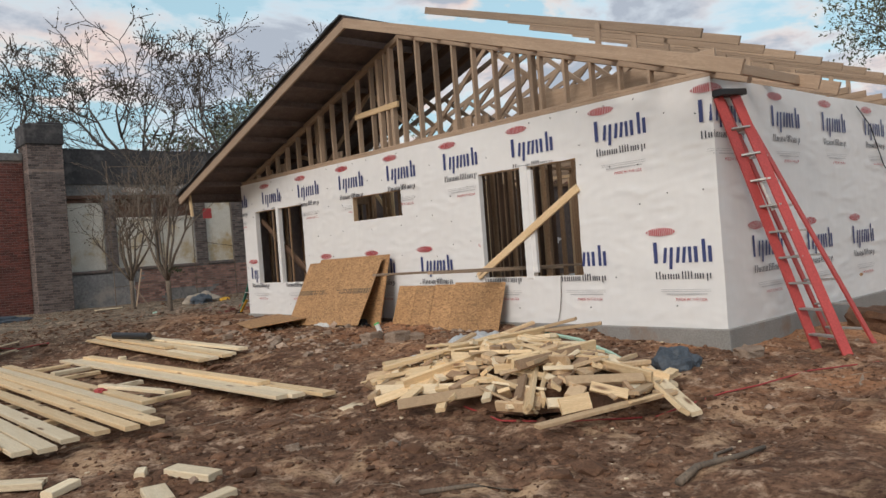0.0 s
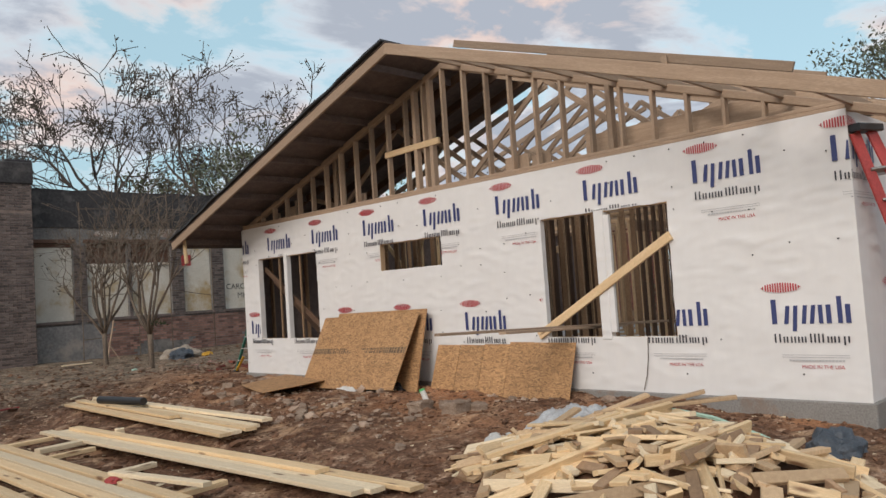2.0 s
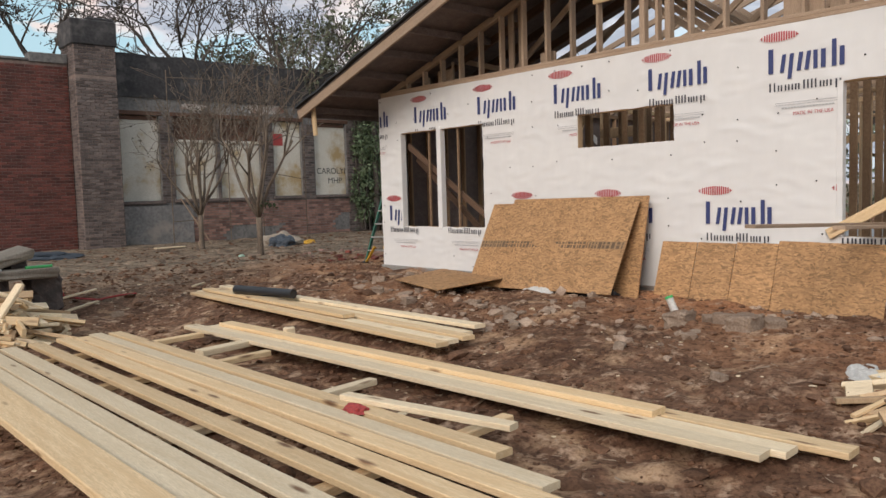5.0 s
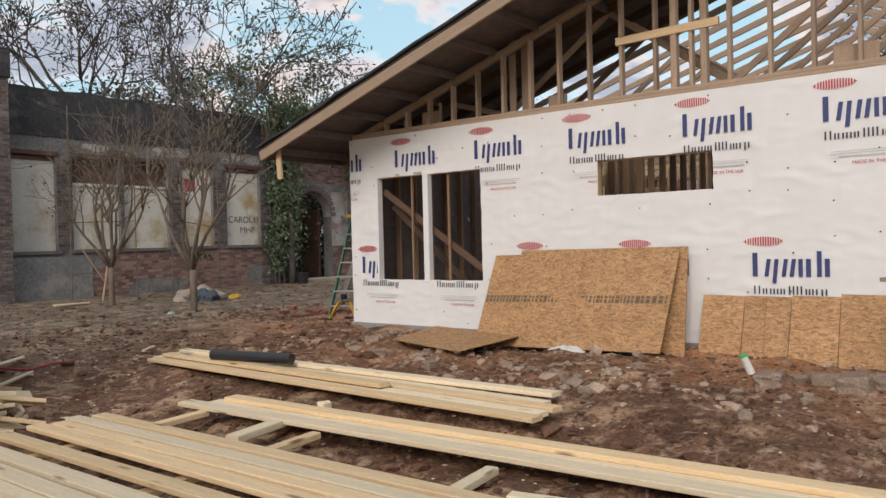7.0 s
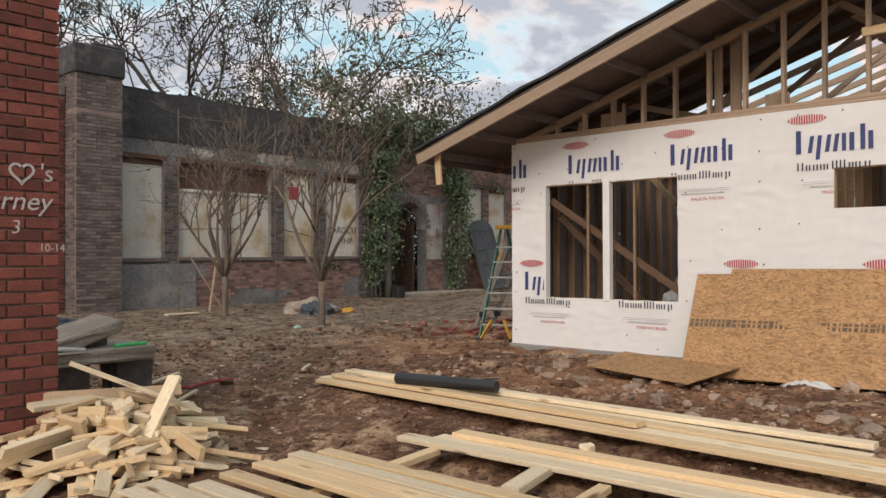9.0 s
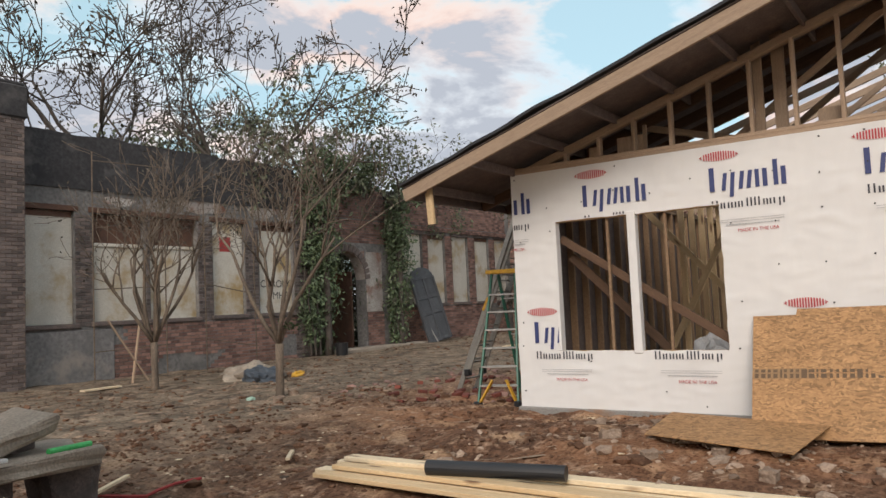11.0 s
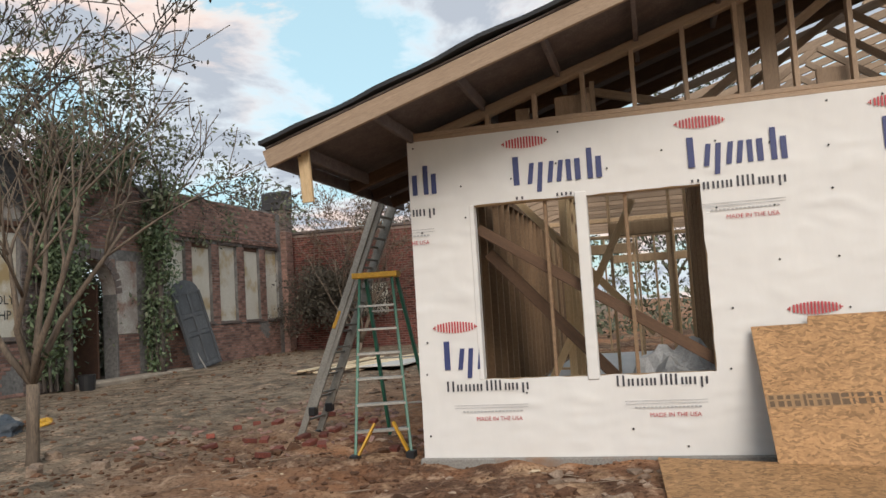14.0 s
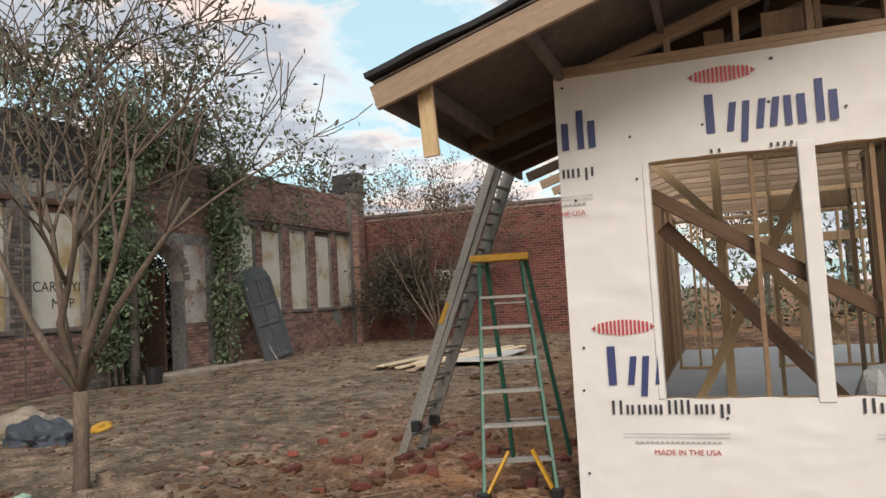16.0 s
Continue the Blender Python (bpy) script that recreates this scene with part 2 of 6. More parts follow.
M = dict(
    soil=mat("red_clay_soil", (0.30, 0.168, 0.104), (0.12, 0.064, 0.04), 0.95, 3.2, bump=1.0, fine=13.0, vary=0, dirt=(0.44, 0.29, 0.18), dirt_scale=2.2, dirt_cut=(0.53, 0.66), sheen=0.2),
    clod=mat("clay_clod", (0.25, 0.138, 0.085), (0.12, 0.064, 0.04), 0.95, 6.0, bump=0.6, vary=0.45, island=True, sheen=0.2),
    rubble=mat("pale_rubble", (0.48, 0.375, 0.29), (0.33, 0.235, 0.175), 0.95, 8.0, bump=0.5, vary=0.4, island=True, sheen=0.2),
    lumber=mat("fresh_pine", (0.83, 0.635, 0.395), (0.69, 0.485, 0.27), 0.65, 2.2, (1, 14, 14), 0.15, fine=25.0, vary=0.18, knots=True),
    stud=mat("framing_spruce", (0.64, 0.46, 0.28), (0.50, 0.34, 0.20), 0.75, 2.2, (14, 14, 1.5), 0.15, fine=25.0, vary=0.3),
    # Darker copy of framing_spruce; the rooms' dimness is put into its brown.
    dark_stud=mat("brown_and_dim_stud", (0.43, 0.28, 0.165), (0.31, 0.195, 0.115), 0.78, 2.2, (14, 14, 1.5), 0.15, fine=25.0, vary=0.35),
    rafter=mat("rafter_pine", (0.47, 0.345, 0.245), (0.36, 0.255, 0.175), 0.75, 2.2, (1, 14, 14), 0.15, fine=25.0, vary=0.25),
    # Dark brown timber; on the truss chords it carries the decking's shade.
    dark_wood=mat("brown_and_shaded_wood", (0.15, 0.085, 0.05), (0.09, 0.05, 0.03), 0.8, 2.0, (1, 12, 12), 0.2, fine=25.0, vary=0.3),
    black_soot=mat("burnt_black_cement", (0.078, 0.075, 0.078), (0.042, 0.041, 0.044), 0.95, 1.2, bump=0.6, fine=14.0, vary=0.1, dirt=(0.15, 0.14, 0.135), dirt_scale=1.3, dirt_cut=(0.56, 0.72)),
    # Decking brown; on lookouts and far sheathing its darkness stands in for shade.
    deck=mat("decking_and_shaded_boards", (0.20, 0.155, 0.14), (0.13, 0.10, 0.093), 0.85, 9.0, bump=0.2, vary=0.1),
    felt=mat("black_roof_felt", (0.018, 0.020, 0.024), (0.03, 0.032, 0.036), 0.8, 3.0, bump=0.3, vary=0.1),
    wrap=mat("white_house_wrap", (0.72, 0.712, 0.70), (0.70, 0.692, 0.682), 0.55, 2.6, (1, 1, 0.45), 0.3, fine=9.0, vary=0, sheen=0.35, grain_dark=0.97),
    blue=mat("print_navy", (0.035, 0.050, 0.17), (0.045, 0.06, 0.18), 0.5, bump=0, vary=0),
    black=mat("print_charcoal", (0.035, 0.035, 0.05), (0.05, 0.05, 0.065), 0.5, bump=0, vary=0),
    red=mat("print_red", (0.55, 0.045, 0.06), (0.50, 0.06, 0.07), 0.5, bump=0, vary=0),
    grey_print=mat("print_grey", (0.42, 0.42, 0.44), (0.46, 0.46, 0.47), 0.5, bump=0, vary=0),
    concrete=mat("new_concrete", (0.30, 0.29, 0.275), (0.23, 0.22, 0.205), 0.9, 3.0, bump=0.3, vary=0.1, dirt=(0.22, 0.14, 0.095), dirt_scale=1.8),
    slab=mat("grey_floor_slab", (0.55, 0.56, 0.57), (0.46, 0.47, 0.48), 0.7, 1.5, bump=0.1, vary=0),
    soot=mat("sooted_cement", (0.25, 0.24, 0.23), (0.13, 0.125, 0.122), 0.95, 1.4, bump=0.6, fine=14.0, vary=0.15, dirt=(0.27, 0.25, 0.23), dirt_scale=0.9, dirt_cut=(0.55, 0.72)),
    cement=mat("grey_render", (0.30, 0.29, 0.285), (0.19, 0.185, 0.185), 0.95, 1.6, bump=0.5, fine=14.0, vary=0.1, dirt=(0.30, 0.27, 0.24)),
    plaster=mat("stained_white_boarding", (0.74, 0.71, 0.64), (0.62, 0.58, 0.50), 0.9, 1.7, bump=0.3, vary=0.08, dirt=(0.40, 0.29, 0.15), dirt_scale=1.3, dirt_cut=(0.50, 0.66)),
    peel=mat("peeling_plaster", (0.56, 0.54, 0.50), (0.32, 0.275, 0.25), 0.95, 2.6, bump=0.6, vary=0.1, dirt=(0.20, 0.09, 0.06), dirt_scale=1.7),
    brick=mat("red_brick", (0.27, 0.075, 0.052), (0.165, 0.05, 0.037), 0.9, 7.0, bump=0.5, vary=0.4),
    brick_far=mat("worn_red_brick", (0.37, 0.20, 0.155), (0.26, 0.16, 0.135), 0.93, 7.0, bump=0.5, vary=0.5, island=True),
    brick_soot=mat("sooted_brick", (0.24, 0.18, 0.16), (0.13, 0.11, 0.104), 0.93, 7.0, bump=0.5, vary=0.5, island=True),
    brick_red_far=mat("dull_red_brick", (0.235, 0.07, 0.05), (0.13, 0.047, 0.04), 0.93, 7.0, bump=0.5, vary=0.5, island=True),
    mortar=mat("mortar", (0.36, 0.28, 0.24), (0.23, 0.17, 0.145), 0.95, 9.0, bump=0.5, vary=0.05),
    bark=mat("smooth_tan_bark", (0.24, 0.18, 0.13), (0.12, 0.092, 0.07), 0.85, 7.0, (1, 1, 0.3), 0.3, vary=0.1),
    twig=mat("grey_brown_bark", (0.12, 0.098, 0.083), (0.07, 0.058, 0.05), 0.9, 7.0, bump=0.2, vary=0.1),
    leaf_dark=mat("dry_seed_leaves", (0.11, 0.082, 0.066), (0.07, 0.066, 0.045), 0.8, 4.0, bump=0, vary=0.5, island=True),
    leaf_green=mat("ivy_leaf", (0.16, 0.22, 0.11), (0.10, 0.145, 0.075), 0.6, 4.0, bump=0, vary=0.5, island=True),
    leaf_far=mat("olive_leaf", (0.165, 0.185, 0.11), (0.105, 0.12, 0.075), 0.7, 4.0, bump=0, vary=0.5, island=True),
    ladder_red=mat("red_fibreglass", (0.56, 0.085, 0.08), (0.48, 0.07, 0.065), 0.45, 3.0, bump=0.05, vary=0.05),
    ladder_green=mat("green_fibreglass", (0.025, 0.16, 0.105), (0.02, 0.12, 0.08), 0.45, 3.0, bump=0.05, vary=0.05),
    alu=mat("dull_aluminium", (0.52, 0.51, 0.49), (0.40, 0.39, 0.37), 0.42, 4.0, bump=0.08, metal=0.6, vary=0.05),
    alu_dull=mat("weathered_aluminium", (0.33, 0.31, 0.28), (0.24, 0.225, 0.20), 0.5, 4.0, bump=0.1, metal=0.4, vary=0.08),
    yellow=mat("yellow_plastic", (0.68, 0.38, 0.03), (0.58, 0.31, 0.03), 0.5, 3.0, bump=0.05, vary=0.05),
    black_plastic=mat("black_plastic", (0.015, 0.016, 0.019), (0.022, 0.023, 0.026), 0.42, 3.0, bump=0.1, vary=0),
    white_plastic=mat("white_plastic", (0.70, 0.69, 0.66), (0.60, 0.59, 0.56), 0.45, 4.0, bump=0.1, vary=0.1),
    green_plastic=mat("green_plastic", (0.06, 0.55, 0.16), (0.05, 0.42, 0.12), 0.5, 4.0, bump=0.1, vary=0.1),
    blue_tarp=mat("grey_blue_tarp", (0.085, 0.105, 0.13), (0.045, 0.058, 0.075), 0.6, 5.0, bump=0.5, vary=0.1),
    film=mat("clear_plastic_film", (0.56, 0.57, 0.58), (0.42, 0.43, 0.44), 0.3, 6.0, bump=0.8, vary=0.1),
    door_grey=mat("grey_painted_door", (0.10, 0.107, 0.118), (0.06, 0.065, 0.073), 0.7, 5.0, (1, 1, 0.3), 0.3, vary=0.1),
    door_rail=mat("worn_grey_door_rail", (0.11, 0.118, 0.13), (0.065, 0.07, 0.078), 0.7, 5.0, (1, 1, 0.3), 0.3, vary=0.1),
    rust=mat("rusty_brown_metal", (0.17, 0.085, 0.05), (0.10, 0.05, 0.035), 0.8, 5.0, bump=0.3, vary=0.1),
    stone=mat("pale_stone_slab", (0.42, 0.36, 0.29), (0.27, 0.225, 0.18), 0.9, 4.0, bump=0.5, vary=0.15),
    chalk=mat("white_chalk_paint", (0.60, 0.56, 0.54), (0.48, 0.43, 0.41), 0.9, 9.0, bump=0.1, vary=0),
    pine_pale=mat("pale_pine_offcut", (0.86, 0.73, 0.53), (0.75, 0.60, 0.40), 0.65, 2.2, (1, 14, 14), 0.15, fine=25.0, vary=0.2, knots=True),
    red_cloth=mat("faded_red", (0.42, 0.05, 0.045), (0.32, 0.04, 0.04), 0.7, 6.0, bump=0.2, vary=0.05),
    green_tint=mat("pale_green_strap", (0.42, 0.62, 0.50), (0.36, 0.52, 0.42), 0.5, 5.0, bump=0.1, vary=0.05),
    stamp_band=mat("faded_brown_ink", (0.24, 0.155, 0.085), (0.38, 0.23, 0.115), 0.8, 14.0, bump=0.1, vary=0),
    print_brown=mat("stamp_ink", (0.10, 0.065, 0.04), (0.17, 0.11, 0.065), 0.8, 8.0, bump=0, vary=0),
    leaf_litter=mat("dead_leaf", (0.20, 0.12, 0.07), (0.11, 0.07, 0.045), 0.85, 5.0, bump=0, vary=0.5, island=True),
    grass=mat("weedy_grass", (0.07, 0.10, 0.035), (0.045, 0.07, 0.025), 0.85, 4.0, bump=0, vary=0.5, island=True),
)


def strand_board():
    """Pressed wood strands lying two ways: long cells of several browns."""
    m = mat("strand_board_strands", (0.46, 0.265, 0.125), (0.36, 0.20, 0.09), 0.75, 5.0, bump=0.0, fine=40.0, vary=0.08, grain_dark=0.9)
    N, L = m.node_tree.nodes, m.node_tree.links
    bsdf = N["Principled BSDF"]
    under = bsdf.inputs["Base Color"].links[0].from_socket
    tc = N.new("ShaderNodeTexCoord")
    warp = N.new("ShaderNodeTexNoise")
    warp.inputs["Scale"].default_value, warp.inputs["Detail"].default_value = 7.0, 2.0
    L.new(tc.outputs["Object"], warp.inputs["Vector"])
    ad = N.new("ShaderNodeVectorMath")
    ad.operation = 'MULTIPLY_ADD'
    ad.inputs[1].default_value = (0.10, 0.10, 0.10)
    L.new(warp.outputs["Color"], ad.inputs[0])
    L.new(tc.outputs["Object"], ad.inputs[2])
    tone = None
    for sc in ((30, 17, 80), (30, 32, 66)):
        mp = N.new("ShaderNodeMapping")
        mp.inputs["Scale"].default_value = sc
        L.new(ad.outputs[0], mp.inputs["Vector"])
        v = N.new("ShaderNodeTexVoronoi")
        v.inputs["Scale"].default_value = 1.0
        L.new(mp.outputs[0], v.inputs["Vector"])
        bw = N.new("ShaderNodeSeparateColor")
        L.new(v.outputs["Color"], bw.inputs[0])
        if tone is None:
            tone = bw.outputs[0]
        else:
            mm = N.new("ShaderNodeMath")
            mm.operation = 'MAXIMUM'
            L.new(tone, mm.inputs[0])
            L.new(bw.outputs[0], mm.inputs[1])
            tone = mm.outputs[0]
    mr = N.new("ShaderNodeMapRange")
    mr.inputs["From Min"].default_value, mr.inputs["From Max"].default_value = 0.25, 1.0
    mr.inputs["To Min"].default_value, mr.inputs["To Max"].default_value = 0.62, 1.26
    L.new(tone, mr.inputs["Value"])
    hs = N.new("ShaderNodeHueSaturation")
    L.new(mr.outputs[0], hs.inputs["Value"])
    L.new(under, hs.inputs["Color"])
    L.new(hs.outputs[0], bsdf.inputs["Base Color"])
    b = N.new("ShaderNodeBump")
    b.inputs["Strength"].default_value, b.inputs["Distance"].default_value = 0.3, 0.004
    L.new(tone, b.inputs["Height"])
    L.new(b.outputs[0], bsdf.inputs["Normal"])
    return m


M["osb"] = strand_board()


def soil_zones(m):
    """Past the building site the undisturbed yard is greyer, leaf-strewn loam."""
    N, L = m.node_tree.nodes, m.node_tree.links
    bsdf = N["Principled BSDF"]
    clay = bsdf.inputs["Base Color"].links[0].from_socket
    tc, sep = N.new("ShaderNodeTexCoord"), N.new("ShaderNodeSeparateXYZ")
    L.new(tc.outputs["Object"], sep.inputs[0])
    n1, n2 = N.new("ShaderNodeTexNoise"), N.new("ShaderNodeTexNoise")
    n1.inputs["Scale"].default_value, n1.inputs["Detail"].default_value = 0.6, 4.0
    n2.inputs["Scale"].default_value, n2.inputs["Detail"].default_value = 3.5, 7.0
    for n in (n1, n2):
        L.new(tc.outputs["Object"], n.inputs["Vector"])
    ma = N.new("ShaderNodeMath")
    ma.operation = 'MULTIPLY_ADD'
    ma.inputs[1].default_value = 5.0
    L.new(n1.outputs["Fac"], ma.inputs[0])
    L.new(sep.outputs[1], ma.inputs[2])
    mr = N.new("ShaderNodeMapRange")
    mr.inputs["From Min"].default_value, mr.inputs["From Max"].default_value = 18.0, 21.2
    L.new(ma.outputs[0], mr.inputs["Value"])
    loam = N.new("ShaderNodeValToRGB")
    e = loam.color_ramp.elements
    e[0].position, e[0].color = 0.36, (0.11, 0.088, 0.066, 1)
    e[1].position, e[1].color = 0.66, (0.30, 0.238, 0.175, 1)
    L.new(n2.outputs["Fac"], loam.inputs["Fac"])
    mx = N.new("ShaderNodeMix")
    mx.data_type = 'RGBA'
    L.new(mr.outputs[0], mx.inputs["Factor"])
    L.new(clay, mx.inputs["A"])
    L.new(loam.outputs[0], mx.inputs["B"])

    def layer(scale, detail, lo, hi, tint, under, mode):
        n = N.new("ShaderNodeTexNoise")
        n.inputs["Scale"].default_value, n.inputs["Detail"].default_value, n.inputs["Roughness"].default_value = scale, detail, 0.68
        L.new(tc.outputs["Object"], n.inputs["Vector"])
        r = N.new("ShaderNodeMapRange")
        r.inputs["From Min"].default_value, r.inputs["From Max"].default_value = lo, hi
        L.new(n.outputs["Fac"], r.inputs["Value"])
        x = N.new("ShaderNodeMix")
        x.data_type, x.blend_type = 'RGBA', mode
        L.new(r.outputs[0], x.inputs["Factor"])
        L.new(under, x.inputs["A"])
        x.inputs["B"].default_value = (*tint, 1.0)
        return x.outputs["Result"], n.outputs["Fac"]

    near = N.new("ShaderNodeMapRange")
    near.inputs["From Min"].default_value, near.inputs["From Max"].default_value = 5.0, 7.3
    L.new(sep.outputs[0], near.inputs["Value"])
    patch = N.new("ShaderNodeMapRange")
    patch.inputs["From Min"].default_value, patch.inputs["From Max"].default_value = 0.44, 0.60
    L.new(n1.outputs["Fac"], patch.inputs["Value"])
    away = N.new("ShaderNodeMath")
    away.operation = 'SUBTRACT'
    away.inputs[0].default_value = 1.0
    L.new(mr.outputs[0], away.inputs[1])
    amount = patch.outputs[0]
    for other in (near.outputs[0], away.outputs[0]):
        mu = N.new("ShaderNodeMath")
        mu.operation, mu.use_clamp = 'MULTIPLY', True
        L.new(amount, mu.inputs[0])
        L.new(other, mu.inputs[1])
        amount = mu.outputs[0]
    fresh = N.new("ShaderNodeMix")
    fresh.data_type = 'RGBA'
    L.new(amount, fresh.inputs["Factor"])
    L.new(mx.outputs["Result"], fresh.inputs["A"])
    fresh.inputs["B"].default_value = (0.42, 0.205, 0.105, 1)
    c, crust = layer(5.5, 8.0, 0.53, 0.66, (0.45, 0.31, 0.215), fresh.outputs["Result"], 'MIX')
    c, crumb = layer(26.0, 5.0, 0.48, 0.62, (0.50, 0.45, 0.42), c, 'MULTIPLY')
    c, damp = layer(1.4, 6.0, 0.52, 0.70, (0.58, 0.50, 0.46), c, 'MULTIPLY')
    L.new(c, bsdf.inputs["Base Color"])
    first = bsdf.inputs["Normal"].links[0].from_node
    b2 = N.new("ShaderNodeBump")
    b2.inputs["Strength"].default_value, b2.inputs["Distance"].default_value = 0.9, 0.035
    L.new(crust, b2.inputs["Height"])
    b3 = N.new("ShaderNodeBump")
    b3.inputs["Strength"].default_value, b3.inputs["Distance"].default_value = 0.8, 0.012
    L.new(crumb, b3.inputs["Height"])
    L.new(b2.outputs[0], b3.inputs["Normal"])
    L.new(b3.outputs[0], first.inputs["Normal"])


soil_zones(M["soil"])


def wrinkle(m):
    """Slack creases in the wrap, running every way."""
    N, L = m.node_tree.nodes, m.node_tree.links
    bsdf = N["Principled BSDF"]
    tc = N.new("ShaderNodeTexCoord")
    first = bsdf.inputs["Normal"].links[0].from_node
    mp = N.new("ShaderNodeMapping")
    mp.inputs["Rotation"].default_value = (0.5, 0.2, 0.4)
    mp.inputs["Scale"].default_value = (1.0, 1.2, 2.6)
    L.new(tc.outputs["Object"], mp.inputs["Vector"])
    n = N.new("ShaderNodeTexNoise")
    n.noise_type = 'RIDGED_MULTIFRACTAL'
    n.inputs["Scale"].default_value, n.inputs["Detail"].default_value = 2.6, 4.0
    L.new(mp.outputs[0], n.inputs["Vector"])
    b = N.new("ShaderNodeBump")
    b.inputs["Strength"].default_value, b.inputs["Distance"].default_value = 0.7, 0.022
    L.new(n.outputs["Fac"], b.inputs["Height"])
    L.new(b.outputs[0], first.inputs["Normal"])


wrinkle(M["wrap"])


# ---- building helpers ----
def base(name, x=0, y=0, z=0, rz=0, **tags):
    ob = new(name)
    ob.empty_display_size = 0.1
    ob.matrix_basis = pose(x, y, z, 0, 0, rz)
    return tagged(ob, **tags)


def world_of(ob):
    m = ob.matrix_basis.copy()
    while ob.parent:
        ob = ob.parent
        m = ob.matrix_basis @ m
    return m


def mesh_of(name, bm, material):
    me = bpy.data.meshes.new(name)
    bm.to_mesh(me)
    bm.free()
    me.materials.append(M[material])
    return me


def hang(ob, parent, m=None):
    """Parents ob and leaves it at the world pose m."""
    m = m or Matrix()
    if parent:
        ob.parent = parent
        m = world_of(parent).inverted() @ m
    ob.matrix_basis = m
    return ob


def part(name, bm, material, parent, label="", m=None, smooth=False):
    me = mesh_of(name, bm, material)
    if smooth:
        me.shade_smooth()
    return tagged(hang(new(name, me), parent, m), label)


def box_bm(x0, y0, z0, x1, y1, z1, bevel=0.0):
    bm = bmesh.new()
    bmesh.ops.create_cube(bm, size=1)
    bmesh.ops.scale(bm, vec=(x1 - x0, y1 - y0, z1 - z0), verts=bm.verts)
    bmesh.ops.translate(bm, vec=((x0 + x1) / 2, (y0 + y1) / 2, (z0 + z1) / 2), verts=bm.verts)
    if bevel:
        bmesh.ops.bevel(bm, geom=bm.edges[:], offset=bevel, segments=1, affect='EDGES')
    return bm


STICKS = {}


def stick_mesh(length, w, h, material):
    """A sawn board along local x, its long edges eased; one mesh for all of a size."""
    key = (round(length, 2), w, h, material)
    if key not in STICKS:
        e = min(w, h) * 0.12
        ring = [(-w / 2 + e, -h / 2), (w / 2 - e, -h / 2), (w / 2, -h / 2 + e), (w / 2, h / 2 - e),
                (w / 2 - e, h / 2), (-w / 2 + e, h / 2), (-w / 2, h / 2 - e), (-w / 2, -h / 2 + e)]
        half = key[0] / 2
        vs = [(s * half, a, b) for s in (-1, 1) for a, b in ring]
        fs = [(i, i + 8, (i + 1) % 8 + 8, (i + 1) % 8) for i in range(8)] + [tuple(range(7, -1, -1))[::-1], tuple(range(15, 7, -1))]
        me = bpy.data.meshes.new("board")
        me.from_pydata(vs, [], [f[::-1] for f in fs])
        me.materials.append(M[material])
        me.update()
        STICKS[key] = me
    return STICKS[key]


def stick(name, p, q, w, h, material, parent=None, side=None, label="", **tags):
    """A board from p to q, w across and h deep; side: the way its width points."""
    p, q = Vector(p), Vector(q)
    x = (q - p).normalized()
    s = Vector(side) if side else (Vector((0, 0, 1)).cross(x) if abs(x.z) < 0.95 else Vector((0, 1, 0)))
    y = (s - x * s.dot(x)).normalized()
    z = x.cross(y)
    m = Matrix((x, y, z)).transposed().to_4x4()
    m.translation = (p + q) / 2
    ob = hang(new(name, stick_mesh((q - p).length, w, h, material)), parent, m)
    return tagged(ob, label, **tags)


def raw(name, vs, fs, material, parent=None, m=None, smooth=False):
    me = bpy.data.meshes.new(name)
    me.from_pydata(vs, [], fs)
    me.materials.append(M[material])
    me.update()
    if smooth:
        me.shade_smooth()
    return hang(new(name, me), parent, m)


def tube(vs, fs, pts, radii, n=6):
    """Adds a bent round bar through pts to the lists vs and fs."""
    start = len(vs)
    for i, p in enumerate(pts):
        d = (pts[min(i + 1, len(pts) - 1)] - pts[max(i - 1, 0)]).normalized()
        a = d.orthogonal().normalized()
        b = d.cross(a)
        for k in range(n):
            t = 2 * math.pi * k / n
            vs.append(p + (a * math.cos(t) + b * math.sin(t)) * radii[i])
    for i in range(len(pts) - 1):
        for k in range(n):
            o = start + i * n
            fs.append((o + k, o + (k + 1) % n, o + n + (k + 1) % n, o + n + k))
    fs.append(tuple(start + k for k in range(n))[::-1])
    fs.append(tuple(start + (len(pts) - 1) * n + k for k in range(n)))


def value_noise(x, y, cell, seed):
    """Smooth noise of unit height over arrays of metres."""
    r = np.random.RandomState(seed).rand(256, 256)
    u, v = x / cell, y / cell
    i, j = np.floor(u).astype(int), np.floor(v).astype(int)
    f, g = u - i, v - j
    f, g = f * f * (3 - 2 * f), g * g * (3 - 2 * g)
    at = lambda a, b: r[a % 256, b % 256]
    return (at(i, j) * (1 - f) + at(i + 1, j) * f) * (1 - g) + (at(i, j + 1) * (1 - f) + at(i + 1, j + 1) * f) * g


def step01(a, b, v):
    t = np.clip((v - a) / (b - a), 0, 1)
    return t * t * (3 - 2 * t)


